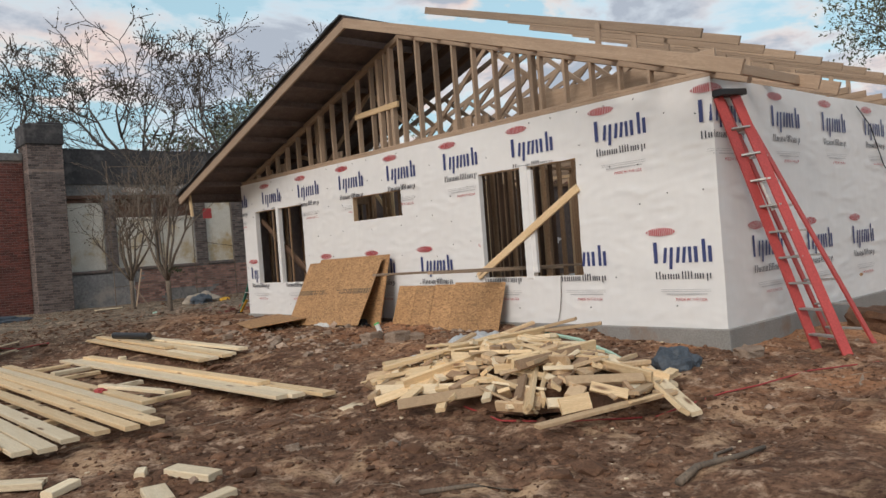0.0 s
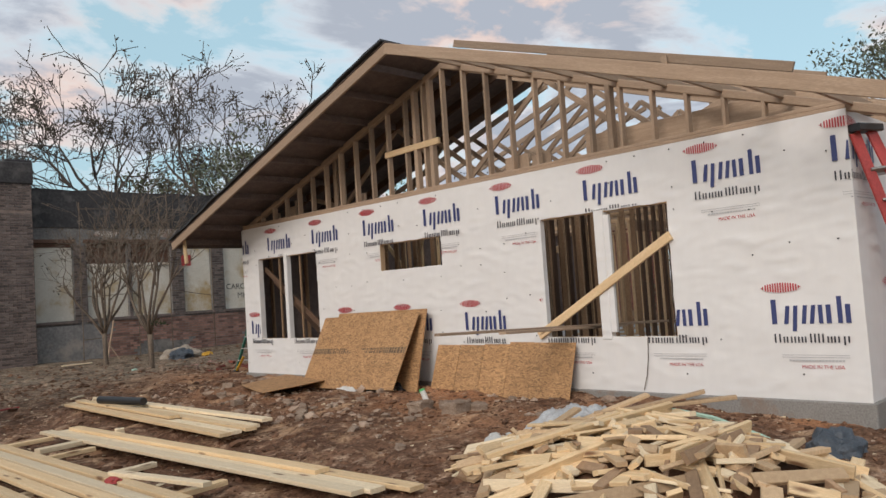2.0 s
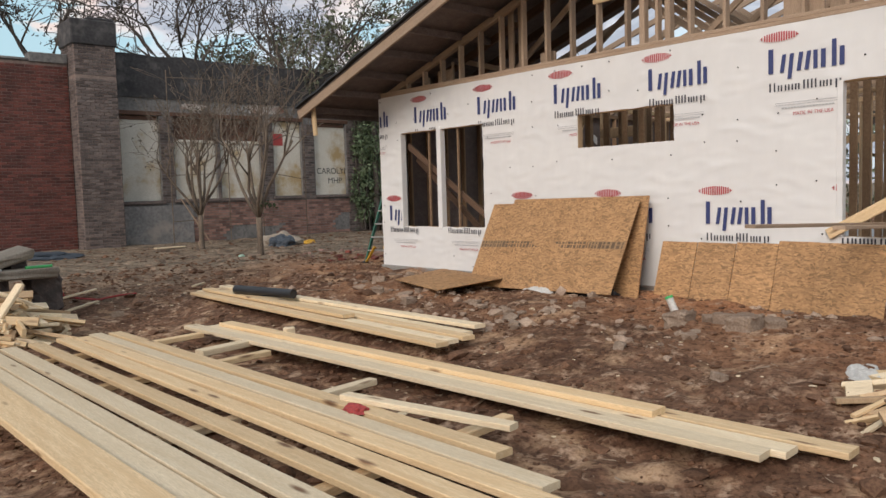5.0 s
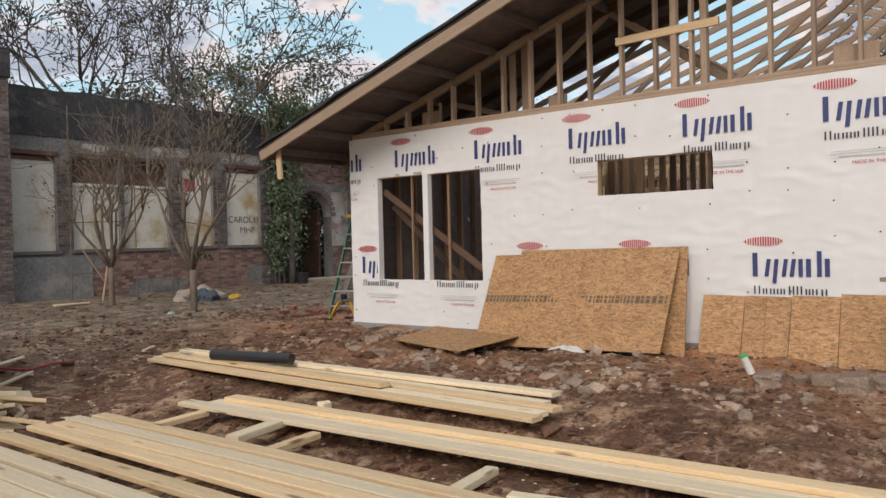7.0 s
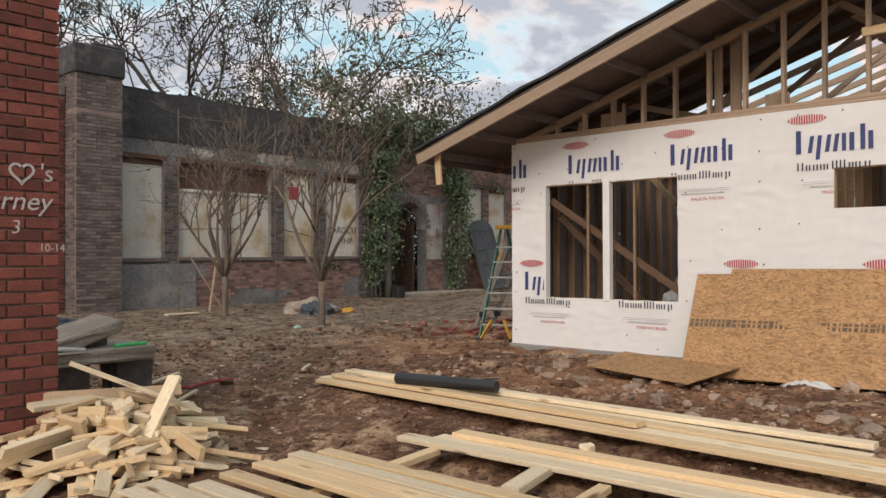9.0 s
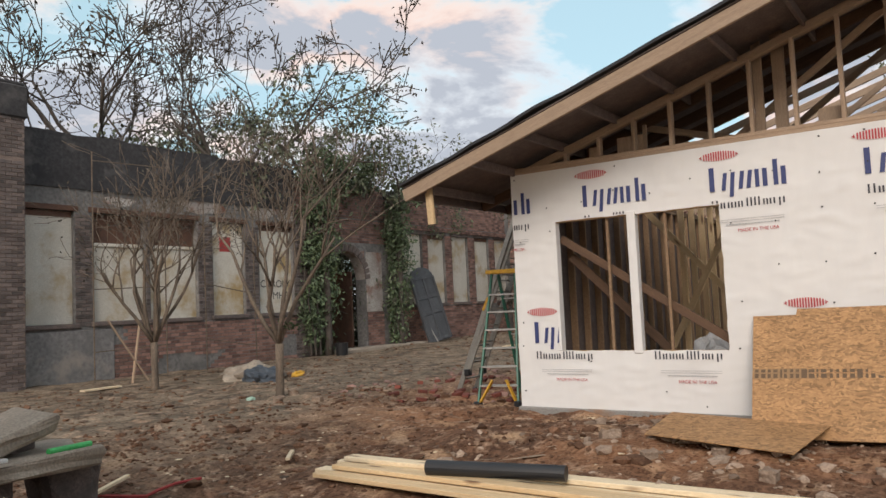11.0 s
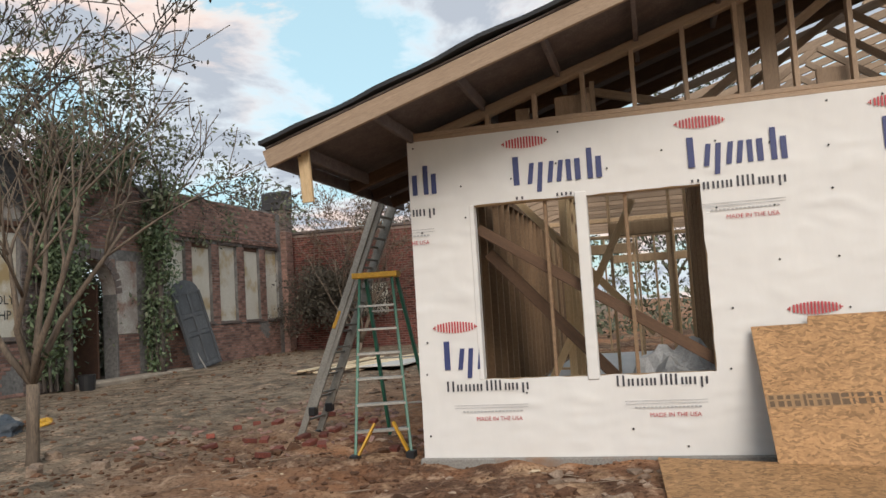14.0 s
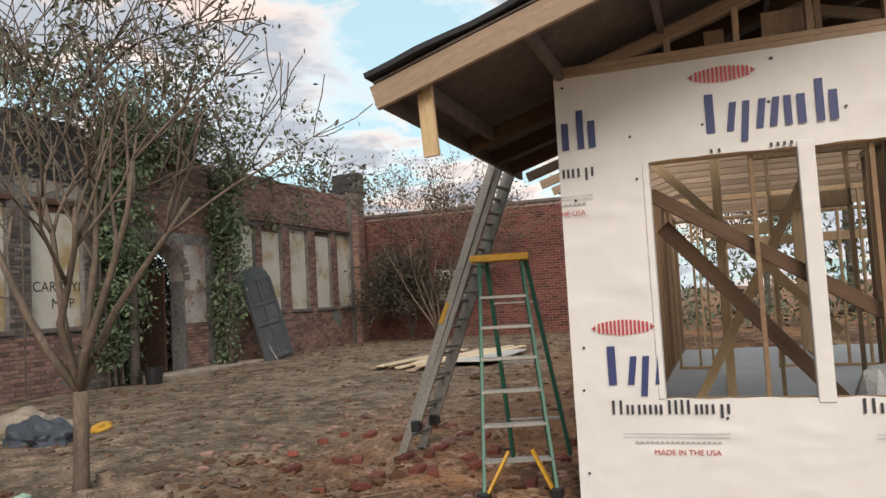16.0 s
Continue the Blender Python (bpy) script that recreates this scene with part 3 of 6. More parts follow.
def ground_z(x, y):
    """Height of the ground: it climbs gently to the house and to the ruin."""
    x, y = np.asarray(x, float), np.asarray(y, float)
    uv = step01(3.0, 7.4, x) * step01(1.5, 6.6, y)
    w = step01(14, 20, y)
    z = 0.26 * uv + (0.33 - 0.26 * uv) * w + 0.07 * step01(2, 8, y) + 0.10 * step01(14, 20, x)
    rough = 1.0 - 0.55 * step01(16, 20, y)
    z = z + rough * (0.09 * (value_noise(x, y, 1.7, 3) - 0.5) + 0.08 * (value_noise(x, y, 0.55, 4) - 0.5) + 0.055 * (value_noise(x, y, 0.23, 5) - 0.5) + 0.035 * (value_noise(x, y, 0.11, 6) - 0.5))
    under_house = step01(7.72, 7.9, x) * step01(19.6, 19.3, x) * step01(4.4, 4.6, y) * step01(14.95, 14.75, y)
    return z - 0.5 * under_house


def gz(x, y):
    return float(ground_z(x, y))


# ---- ground ----
def axis(lo, hi, fine, far):
    inner = list(np.arange(lo, hi, fine))
    out, d = [], fine
    a = lo
    left = []
    while a > -far:
        d *= 1.3
        a -= d
        left.append(a)
    d, b = fine, inner[-1]
    while b < far:
        d *= 1.3
        b += d
        out.append(b)
    return np.array(left[::-1] + inner + out)


gx, gy = axis(-1.5, 11.0, 0.045, 400.0), axis(2.0, 20.5, 0.05, 400.0)
GX, GY = np.meshgrid(gx, gy)
GZ = ground_z(GX, GY)
nx, ny = len(gx), len(gy)
idx = np.arange(nx * ny).reshape(ny, nx)
quads = np.stack([idx[:-1, :-1], idx[:-1, 1:], idx[1:, 1:], idx[1:, :-1]], -1).reshape(-1, 4)
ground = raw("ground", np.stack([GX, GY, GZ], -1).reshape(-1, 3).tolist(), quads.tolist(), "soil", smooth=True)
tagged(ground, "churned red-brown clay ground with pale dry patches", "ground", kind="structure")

# ---- the house under construction ----
FX, Y0, Y1, ZB, ZT, BACK = 7.63, 4.23, 15.05, 0.40, 3.09, 19.6   # front face, side walls, sill, wall top, rear
RIDGE_Y, RIDGE_Z, OVER = 9.42, 4.972, 6.63


def roof_z(y):
    return RIDGE_Z - (y - RIDGE_Y) * 0.317 if y > RIDGE_Y else RIDGE_Z - (RIDGE_Y - y) * 0.333


WINDOWS = [("window_1", 12.66, 14.52, 1.03, 2.49), ("window_2", 9.64, 10.99, 2.04, 2.45), ("window_3", 6.11, 7.90, 1.01, 2.47)]


def ragged(a, b, n):
    return [a + (b - a) * i / n for i in range(n + 1)]


def wrap_sheet(name, u0, u1, holes, place, out, label):
    """A sheet of house wrap on its board: a fine grid with the holes left open, slightly slack; place(u, z, d) gives the point d metres out of the wall."""
    us = sorted({round(v, 3) for v in ragged(u0, u1, int((u1 - u0) / 0.09))} | {h[i] for h in holes for i in (1, 2)})
    zs = sorted({round(v, 3) for v in ragged(ZB, ZT, 28)} | {h[i] for h in holes for i in (3, 4)})
    vs, fs, at = [], [], {}
    for i, u in enumerate(us):
        for j, z in enumerate(zs):
            slack = 0.010 * (noise.noise((u * 1.1, z * 3.0, 1.0)) - 0.6) + 0.005 * noise.noise((u * 5, z * 5, 4.0))
            du = dz = 0.0
            for h in holes:
                if h[1] - 0.01 <= u <= h[2] + 0.01 and h[3] - 0.01 <= z <= h[4] + 0.01:
                    du, dz = 0.016 * noise.noise((z * 6, u, 9.0)), 0.012 * noise.noise((u * 6, z, 5.0))
            if j == 0:
                dz = 0.02 * noise.noise((u * 4, 2.0, 5.0)) - 0.015
            at[i, j] = len(vs)
            vs.append(place(u + du, z + dz, min(slack, 0.0)))
    for i in range(len(us) - 1):
        for j in range(len(zs) - 1):
            cu, cz = (us[i] + us[i + 1]) / 2, (zs[j] + zs[j + 1]) / 2
            if any(h[1] < cu < h[2] and h[3] < cz < h[4] for h in holes):
                continue
            f = (at[i, j], at[i + 1, j], at[i + 1, j + 1], at[i, j + 1])
            fs.append(f if out else f[::-1])
    ob = raw(name, vs, fs, "wrap", smooth=True)
    mod = ob.modifiers.new("thickness", 'SOLIDIFY')
    mod.thickness, mod.offset = 0.012, -1
    ob.modifiers.new("crisp_edges", 'EDGE_SPLIT').split_angle = radians(40)
    return tagged(ob, label, "wall", kind="structure")


wall_front = wrap_sheet("wall_front", Y0, Y1, WINDOWS, lambda u, z, d: (FX - d * 1.0, u, z), False, "gable end wall clad in white printed house wrap")
wall_side = wrap_sheet("wall_side", FX + 0.015, BACK, [], lambda u, z, d: (u, Y0 - d, z), True, "long side wall clad in white printed house wrap")
wall_far_side = wrap_sheet("wall_far_side", FX + 0.015, BACK, [], lambda u, z, d: (u, Y1 + d, z), False, "shaded side wall clad in white printed house wrap")

floor = tagged(part("floor", box_bm(FX + 0.02, Y0 + 0.02, ZB - 0.004, BACK, Y1 - 0.02, ZB + 0.0), "slab", None), "smooth pale grey concrete floor of the house", "floor", kind="structure")
part("sheathing", box_bm(FX + 0.03, Y0 + 0.014, ZB + 0.01, BACK, Y0 + 0.025, ZT, 0), "osb", wall_side, "strand board sheathing behind the wrap")
# Sheathing of the shaded wall takes the deck tone, so shade is coloured in.
part("sheathing", box_bm(FX + 0.03, Y1 - 0.025, ZB + 0.01, BACK, Y1 - 0.014, ZT, 0), "deck", wall_far_side, "board sheathing behind the wrap, dark tone painted in for shade")
foundation = raw("foundation", [], [], "concrete")
bm = box_bm(FX - 0.03, Y0 - 0.03, -0.4, BACK + 0.05, Y1 + 0.03, ZB - 0.006, 0.012)
bm.to_mesh(foundation.data)
bm.free()
tagged(foundation, "grey poured concrete foundation slab with soil stains", "foundation", kind="structure")

# Printed marks on the wrap: plain blocks in the print's colours, no lettering.
MARKS = {}


def flat_mesh(name, material, rects, ovals=()):
    """Thin blocks in the yz plane, y running to the reader's right."""
    vs, fs = [], []
    for y0, z0, y1, z1, lean in rects:
        o = len(vs)
        vs += [(y0, 0, z0), (y1, 0, z0), (y1 + lean, 0, z1), (y0 + lean, 0, z1)]
        fs.append((o, o + 1, o + 2, o + 3))
    for cy, cz, ry, rz, hole in ovals:
        o = len(vs)
        n = 14
        for k in range(n):
            t = 2 * math.pi * k / n
            vs += [(cy + ry * math.cos(t), 0, cz + rz * math.sin(t)), (cy + (ry - hole) * math.cos(t), 0, cz + (rz - hole) * math.sin(t))]
        for k in range(n):
            a, b = o + 2 * k, o + 2 * ((k + 1) % n)
            fs.append((a, b, b + 1, a + 1))
    me = bpy.data.meshes.new(name)
    me.from_pydata(vs, [], fs)
    me.materials.append(M[material])
    me.update()
    return me


MARKS["print_word"] = flat_mesh("print_word", "blue", [
    (0.035, 0.0, 0.085, 0.24, 0), (0.15, 0.0, 0.19, 0.175, 0.025), (0.225, -0.07, 0.265, 0.175, 0.025),
    (0.315, 0.0, 0.355, 0.175, 0.025), (0.39, 0.0, 0.43, 0.175, 0.025),
    (0.475, 0.0, 0.515, 0.175, 0.0), (0.545, 0.0, 0.59, 0.175, 0.0), (0.645, 0.0, 0.688, 0.25, 0), (0.715, 0.0, 0.76, 0.175, 0.0)])
MARKS["print_subword"] = flat_mesh("print_subword", "black", [(s0, z0, s0 + 0.016, z1, 0) for s0, z0, z1 in (
    (0.0, 0, 0.085), (0.045, 0, 0.085), (0.085, 0, 0.058), (0.115, 0, 0.058), (0.155, 0, 0.058), (0.188, 0, 0.058), (0.222, 0, 0.058), (0.255, 0, 0.058), (0.285, 0, 0.058),
    (0.335, 0, 0.085), (0.372, 0, 0.085), (0.408, 0, 0.085), (0.445, 0, 0.085), (0.49, 0, 0.058), (0.52, 0, 0.058), (0.55, 0, 0.058), (0.585, 0, 0.058), (0.635, -0.024, 0.058), (0.672, 0, 0.058))])
MARKS["print_oval"] = flat_mesh("print_oval", "red", [(0.04 + i * 0.0245, 0.055 - hh, 0.054 + i * 0.0245, 0.055 + hh, 0) for i, hh in enumerate([0.03 + 0.018 * math.sin(math.pi * i / 12) for i in range(13)])]
    + [(0.0, 0.05, 0.024, 0.06, 0), (0.014, 0.038, 0.024, 0.072, 0), (0.36, 0.05, 0.384, 0.06, 0), (0.36, 0.038, 0.37, 0.072, 0)])
MARKS["print_line"] = flat_mesh("print_line", "grey_print", [(0.0, 0.055, 0.62, 0.059, 0), (0.0, 0.033, 0.62, 0.037, 0)] + [(0.07 + i * 0.03, 0.0, 0.092 + i * 0.03, 0.012, 0) for i in range(17)])


def usa_mesh():
    cu = bpy.data.curves.new("print_text", 'FONT')
    cu.body, cu.size, cu.align_x = "MADE IN THE USA", 0.047, 'LEFT'
    tmp = new("print_text", cu)
    me = bpy.data.meshes.new_from_object(tmp)
    bpy.data.objects.remove(tmp)
    me.transform(Matrix.Rotation(radians(90), 4, 'X'))
    me.materials.clear()
    me.materials.append(M["red"])
    return me


MARKS["print_text"] = usa_mesh()
PERIOD = 1.393


def print_marks(wall, upper, lower, place, span, holes):
    """Two staggered rows of marks along a wall; a block that falls in an opening is left out."""
    for s0, top in ((upper, 2.86), (lower, 1.36)):
        for k in range(-1, 9):
            for name, ds, z, w, h in (("print_oval", 0.05, top + 0.06, 0.38, 0.11), ("print_word", 0.0, top - 0.24, 0.78, 0.25),
                                      ("print_subword", 0.045, top - 0.42, 0.72, 0.09), ("print_line", 0.10, top - 0.595, 0.62, 0.07), ("print_text", 0.28, top - 0.665, 0.36, 0.04)):
                ds = -0.05 if name == "print_oval" else ds
                s = s0 + k * PERIOD + ds
                if s < span[0] - 0.02 or s + w > span[1] + 0.02:
                    cut = True
                else:
                    cut = any(h0 - w + 0.02 < s < h1 - 0.02 and z0 - h + 0.03 < z < z1 - 0.03 for h0, h1, z0, z1 in holes)
                ob = MARKS[name]
                if cut:
                    ob = clip_marks(ob, name, s, z, span, holes)
                    if not ob:
                        continue
                hang(new(name, ob), wall, place(s, z))


def clip_marks(me, name, s, z, span, holes):
    """The mark cut off at the wall's corners and at the openings."""
    bm = bmesh.new()
    bm.from_mesh(me)
    cuts = [(span[0] - s, 'x'), (span[1] - s, 'x')] + [(v - s, 'x') for h in holes for v in h[:2]] + [(v - z, 'z') for h in holes for v in h[2:]]
    for v, ax in cuts:
        no = (1, 0, 0) if ax == 'x' else (0, 0, 1)
        bmesh.ops.bisect_plane(bm, geom=bm.verts[:] + bm.edges[:] + bm.faces[:], plane_co=(v if ax == 'x' else 0, 0, v if ax == 'z' else 0), plane_no=no)
    dead = []
    for f in bm.faces:
        c = f.calc_center_median()
        u, w = c.x + s, c.z + z
        if not span[0] < u < span[1] or any(h[0] < u < h[1] and h[2] < w < h[3] for h in holes):
            dead.append(f)
    bmesh.ops.delete(bm, geom=dead, context='FACES')
    if not bm.faces:
        bm.free()
        return None
    out = bpy.data.meshes.new(name)
    bm.to_mesh(out)
    bm.free()
    for m in me.materials:
        out.materials.append(m)
    return out


# reader's right on the front wall is -y, on the side wall +x
front_place = lambda s, z: Matrix.Translation((FX - 0.006, Y1 - s, z)) @ Matrix.Rotation(radians(-90), 4, 'Z')
side_place = lambda s, z: Matrix.Translation((FX + s, Y0 - 0.006, z))
holes_s = [(Y1 - h[2], Y1 - h[1], h[3] - 0.01, h[4] + 0.01) for h in WINDOWS]
print_marks(wall_front, Y1 - 14.17, Y1 - 14.86, front_place, (0.0, Y1 - Y0), holes_s)
print_marks(wall_side, 1.30, 0.62, side_place, (0.0, BACK - FX), [])

# cap nails
rng = random.Random(5)
cap = bmesh.new()
bmesh.ops.create_cone(cap, cap_ends=True, segments=8, radius1=0.009, radius2=0.007, depth=0.006)
cap.transform(Matrix.Rotation(radians(-90), 4, 'Y'))
cap_me = mesh_of("cap_nail", cap, "black_plastic")
for i in range(27):
    y = Y1 - 0.08 - i * 0.4064
    for z in (0.55, 1.0, 1.45, 1.9, 2.3, 2.72, 3.03):
        zz, yy = z + rng.uniform(-0.1, 0.1) * (z < 3), y + rng.uniform(-0.03, 0.03)
        if yy < Y0 or any(h[1] - 0.02 < yy < h[2] + 0.02 and h[3] - 0.02 < zz < h[4] + 0.02 for h in WINDOWS) or rng.random() < 0.42:
            continue
        hang(new("cap_nail", cap_me), wall_front, Matrix.Translation((FX - 0.004, yy, zz)))

# window openings: rough frames, wrapped middle posts
for k, (name, a, b, z0, z1) in enumerate(WINDOWS):
    w = base(name, FX, (a + b) / 2, z0, kind="structure", category="window", label="unglazed rough window opening framed in spruce, wrap cut away")
    x = FX + 0.06
    side = (1, 0, 0)
    stick("jamb", (x, a - 0.012, z0), (x, a - 0.012, z1), 0.089, 0.038, "stud", w, side)
    stick("jamb", (x, b + 0.012, z0), (x, b + 0.012, z1), 0.089, 0.038, "stud", w, side)
    stick("window_sill", (x, a - 0.03, z0 - 0.02), (x, b + 0.03, z0 - 0.02), 0.089, 0.038, "stud", w, side)
    stick("head", (x, a - 0.03, z1 + 0.06), (x, b + 0.03, z1 + 0.06), 0.089, 0.14, "stud", w, side)
    if k == 0:
        for y in (13.90, 13.25):
            # Cripples are toned down to match the dim interior behind them.
            stick("cripple_stud", (x + 0.02, y, z0), (x + 0.02, y, z1), 0.034, 0.030, "dark_stud", w, side)
        part("mullion", box_bm(FX - 0.006, 13.55, z0 - 0.03, FX + 0.09, 13.645, z1 + 0.03, 0.006), "wrap", w, "post wrapped in white house wrap")
        part("wrap_flap", box_bm(FX - 0.004, 14.49, z0, FX + 0.10, 14.53, z1, 0.004), "wrap", w)
    if k == 2:
        part("mullion", box_bm(FX - 0.006, 6.93, z0 - 0.03, FX + 0.09, 7.06, z1 + 0.03, 0.006), "wrap", w, "post wrapped in white house wrap")
        part("wrap_flap", box_bm(FX + 0.0, 6.86, z0 + 0.05, FX + 0.05, 6.93, z1 - 0.05, 0.004), "wrap", w)
        part("wrap_flap", box_bm(FX - 0.004, 7.85, z0, FX + 0.08, 7.905, z1, 0.004), "wrap", w)

# stud framing of the outer walls
S = 0.4064
front_frame = base("wall_framing", FX + 0.06, Y0, ZB, kind="structure", category="wall framing", label="spruce stud framing behind the wrapped gable wall")
stick("bottom_plate", (FX + 0.06, Y0 + 0.03, ZB + 0.019), (FX + 0.06, Y1 - 0.03, ZB + 0.019), 0.089, 0.038, "stud", front_frame)
stick("top_plate", (FX + 0.06, Y0, ZT + 0.019), (FX + 0.06, Y1, ZT + 0.019), 0.11, 0.038, "rafter", front_frame)
stick("top_plate", (FX + 0.06, Y0, ZT + 0.057), (FX + 0.06, Y1, ZT + 0.057), 0.11, 0.038, "rafter", front_frame)
i = 0
while Y1 - 0.06 - i * S > Y0:
    y = Y1 - 0.06 - i * S
    i += 1
    if not any(h[1] - 0.03 < y < h[2] + 0.03 for h in WINDOWS):
        stick("wall_stud", (FX + 0.06, y, ZB + 0.038), (FX + 0.06, y, ZT), 0.089, 0.038, "stud", front_frame, (1, 0, 0))
    else:
        for h in WINDOWS:
            if h[1] - 0.03 < y < h[2] + 0.03:
                stick("wall_stud", (FX + 0.06, y, ZB + 0.038), (FX + 0.06, y, h[3] - 0.04), 0.089, 0.038, "stud", front_frame, (1, 0, 0))


def stud_wall(name, p, q, label, gap=None, z1=ZT, spacing=S, material="stud"):
    """An open stud partition between two plan points, with plates; gap: a stretch (from, to) left open as a doorway with a header."""
    p, q = Vector((*p, 0)), Vector((*q, 0))
    d, n = (q - p).normalized(), (q - p).length
    o = base(name, p.x, p.y, ZB, kind="structure", category="partition framing", label=label)
    across = d.cross(Vector((0, 0, 1)))
    pt = lambda s, z: (p.x + d.x * s, p.y + d.y * s, z)
    for z in (z1 - 0.019, z1 - 0.057):
        stick("top_plate", pt(0, z), pt(n, z), 0.089, 0.038, material, o)
    for a, b in ([(0, n)] if not gap else [(0, gap[0]), (gap[1], n)]):
        if b - a > 0.1:
            stick("bottom_plate", pt(a, ZB + 0.019), pt(b, ZB + 0.019), 0.089, 0.038, material, o)
    s = 0.02
    while s < n:
        if not gap or not gap[0] < s < gap[1]:
            stick("wall_stud", pt(s, ZB + 0.038), pt(s, z1 - 0.076), 0.089, 0.038, material, o, tuple(across))
        s += spacing
    if gap:
        stick("header", pt(gap[0] - 0.04, ZB + 2.13), pt(gap[1] + 0.04, ZB + 2.13), 0.089, 0.18, material, o)
        for g in (gap[0] - 0.03, gap[1] + 0.03):
            stick("wall_stud", pt(g, ZB + 0.038), pt(g, z1 - 0.076), 0.089, 0.038, material, o, tuple(across))
    return o


stud_wall("wall_framing", (FX + 0.15, Y0 + 0.07), (BACK, Y0 + 0.07), "stud framing behind the long side wall")
# Studs of the shaded wall use the darker copy, shade included in its colour.
stud_wall("wall_framing", (FX + 0.15, Y1 - 0.07), (BACK, Y1 - 0.07), "stud framing behind the shaded side wall, browned for its shade", material="dark_stud")
stud_wall("wall_framing", (BACK - 0.05, Y0 + 0.12), (BACK - 0.05, Y1 - 0.12), "open rear stud wall with a doorway", gap=(6.2, 9.6))
# Brown partitions hold room shade in their wood colour.
stud_wall("partition", (FX + 0.2, 12.52), (12.4, 12.52), "open stud partition, browned for room shade", gap=(0.5, 1.2), material="dark_stud")
stud_wall("partition", (FX + 0.2, 11.3), (14.0, 11.3), "open stud partition, browned for room shade", material="dark_stud")
stud_wall("partition", (11.6, 12.60), (11.6, 13.75), "open spruce stud partition with a doorway", gap=(0.25, 0.95))
stud_wall("partition", (10.9, 14.1), (14.6, 14.1), "open spruce stud partition", spacing=0.5, material="lumber")
stud_wall("partition", (FX + 0.2, 8.6), (13.2, 8.6), "open stud partition, browned for room shade", gap=(3.2, 4.1), material="dark_stud")
# Dark wood gives these close studs their interior shade.
stud_wall("partition", (11.0, Y0 + 0.2), (11.0, 8.5), "close-set stud partition, dark brown with room shade painted in", spacing=0.13, material="dark_wood")
stud_wall("partition", (13.3, 11.4), (13.3, 12.45), "open spruce stud partition", spacing=0.3)
stud_wall("partition", (15.6, 9.4), (15.6, Y1 - 0.2), "open spruce stud partition with a doorway", gap=(4.0, 4.9), spacing=0.3)
stud_wall("partition", (15.7, 12.7), (BACK - 0.2, 12.7), "open spruce stud partition", spacing=0.3)
stud_wall("partition", (14.1, 8.7), (14.1, 11.2), "open spruce stud partition", spacing=0.3)
# Dark wood again, for the dim room behind window_2.
stud_wall("partition", (10.2, 8.7), (10.2, 11.2), "close-set stud partition, dark brown with room shade painted in", spacing=0.15, material="dark_wood")

# braces nailed across the rooms
brace = base("timber_brace", FX + 0.16, 14.3, ZB, label="dark brown diagonal timber brace inside the window", category="brace")
stick("board", (FX + 0.16, 14.50, 2.30), (FX + 0.16, 12.40, 0.95), 0.038, 0.09, "dark_wood", brace, (1, 0, 0))
stick("board", (FX + 0.30, 14.45, 2.10), (FX + 0.9, 13.0, ZB + 0.02), 0.038, 0.10, "dark_wood", brace, (1, 0, 0))
brace = base("timber_brace", 10.8, 13.7, ZB, label="pale crossed diagonal braces on the partition", category="brace")
stick("board", (10.8, 14.7, ZT - 0.1), (10.8, 13.1, 1.2), 0.02, 0.09, "lumber", brace, (1, 0, 0))
stick("board", (10.7, 13.25, ZT - 0.3), (10.7, 14.5, ZB), 0.02, 0.09, "lumber", brace, (1, 0, 0))
brace = base("timber_brace", FX, 7.95, 1.03, label="pale pine board braced diagonally across the window", category="brace")
stick("board", (FX - 0.02, 7.97, 1.03), (FX - 0.02, 6.08, 2.10), 0.038, 0.10, "lumber", brace, (1, 0, 0))
poke = base("loose_board", 5.6, 7.74, 1.2, label="long sawn board resting on the window sill", category="board")
stick("board", (5.62, 7.74, 1.21), (9.6, 7.35, 1.06), 0.09, 0.03, "rafter", poke)
poke = base("loose_board", 5.8, 7.09, 1.2, label="short sawn board resting on the window sill", category="board")
stick("board", (6.15, 7.30, 1.18), (9.0, 7.62, 1.05), 0.09, 0.03, "rafter", poke)

# gable: studs between the top plate and the rake
gable = base("gable_framing", FX + 0.06, RIDGE_Y, ZT + 0.076, kind="structure", category="gable framing", label="open spruce studs filling the gable triangle")
gy0 = 14.33
for i in range(26):
    y = gy0 - i * S
    if y < 4.9:
        break
    top = roof_z(y) - 0.16
    if top - ZT > 0.15:
        stick("gable_stud", (FX + 0.06, y, ZT + 0.07), (FX + 0.06, y, top), 0.089, 0.038, "rafter", gable, (1, 0, 0))
for y in (10.05, 9.72, 6.75):
    stick("gable_stud", (FX + 0.06, y, ZT + 0.07), (FX + 0.06, y, roof_z(y) - 0.16), 0.10, 0.07, "rafter", gable, (1, 0, 0))
stick("blocking", (FX + 0.02, 10.72, 3.78), (FX + 0.02, 9.55, 3.80), 0.04, 0.09, "lumber", gable, (1, 0, 0))
stick("header", (FX + 0.34, 7.3, 3.33), (FX + 0.34, Y0 + 0.1, 3.33), 0.04, 0.24, "rafter", gable, (1, 0, 0))
for s in (-1, 1):
    stick("rake_plate", (FX + 0.06, RIDGE_Y + s * 5.6, roof_z(RIDGE_Y + s * 5.6) - 0.13), (FX + 0.06, RIDGE_Y, RIDGE_Z - 0.13), 0.089, 0.09, "rafter", gable, (1, 0, 0))

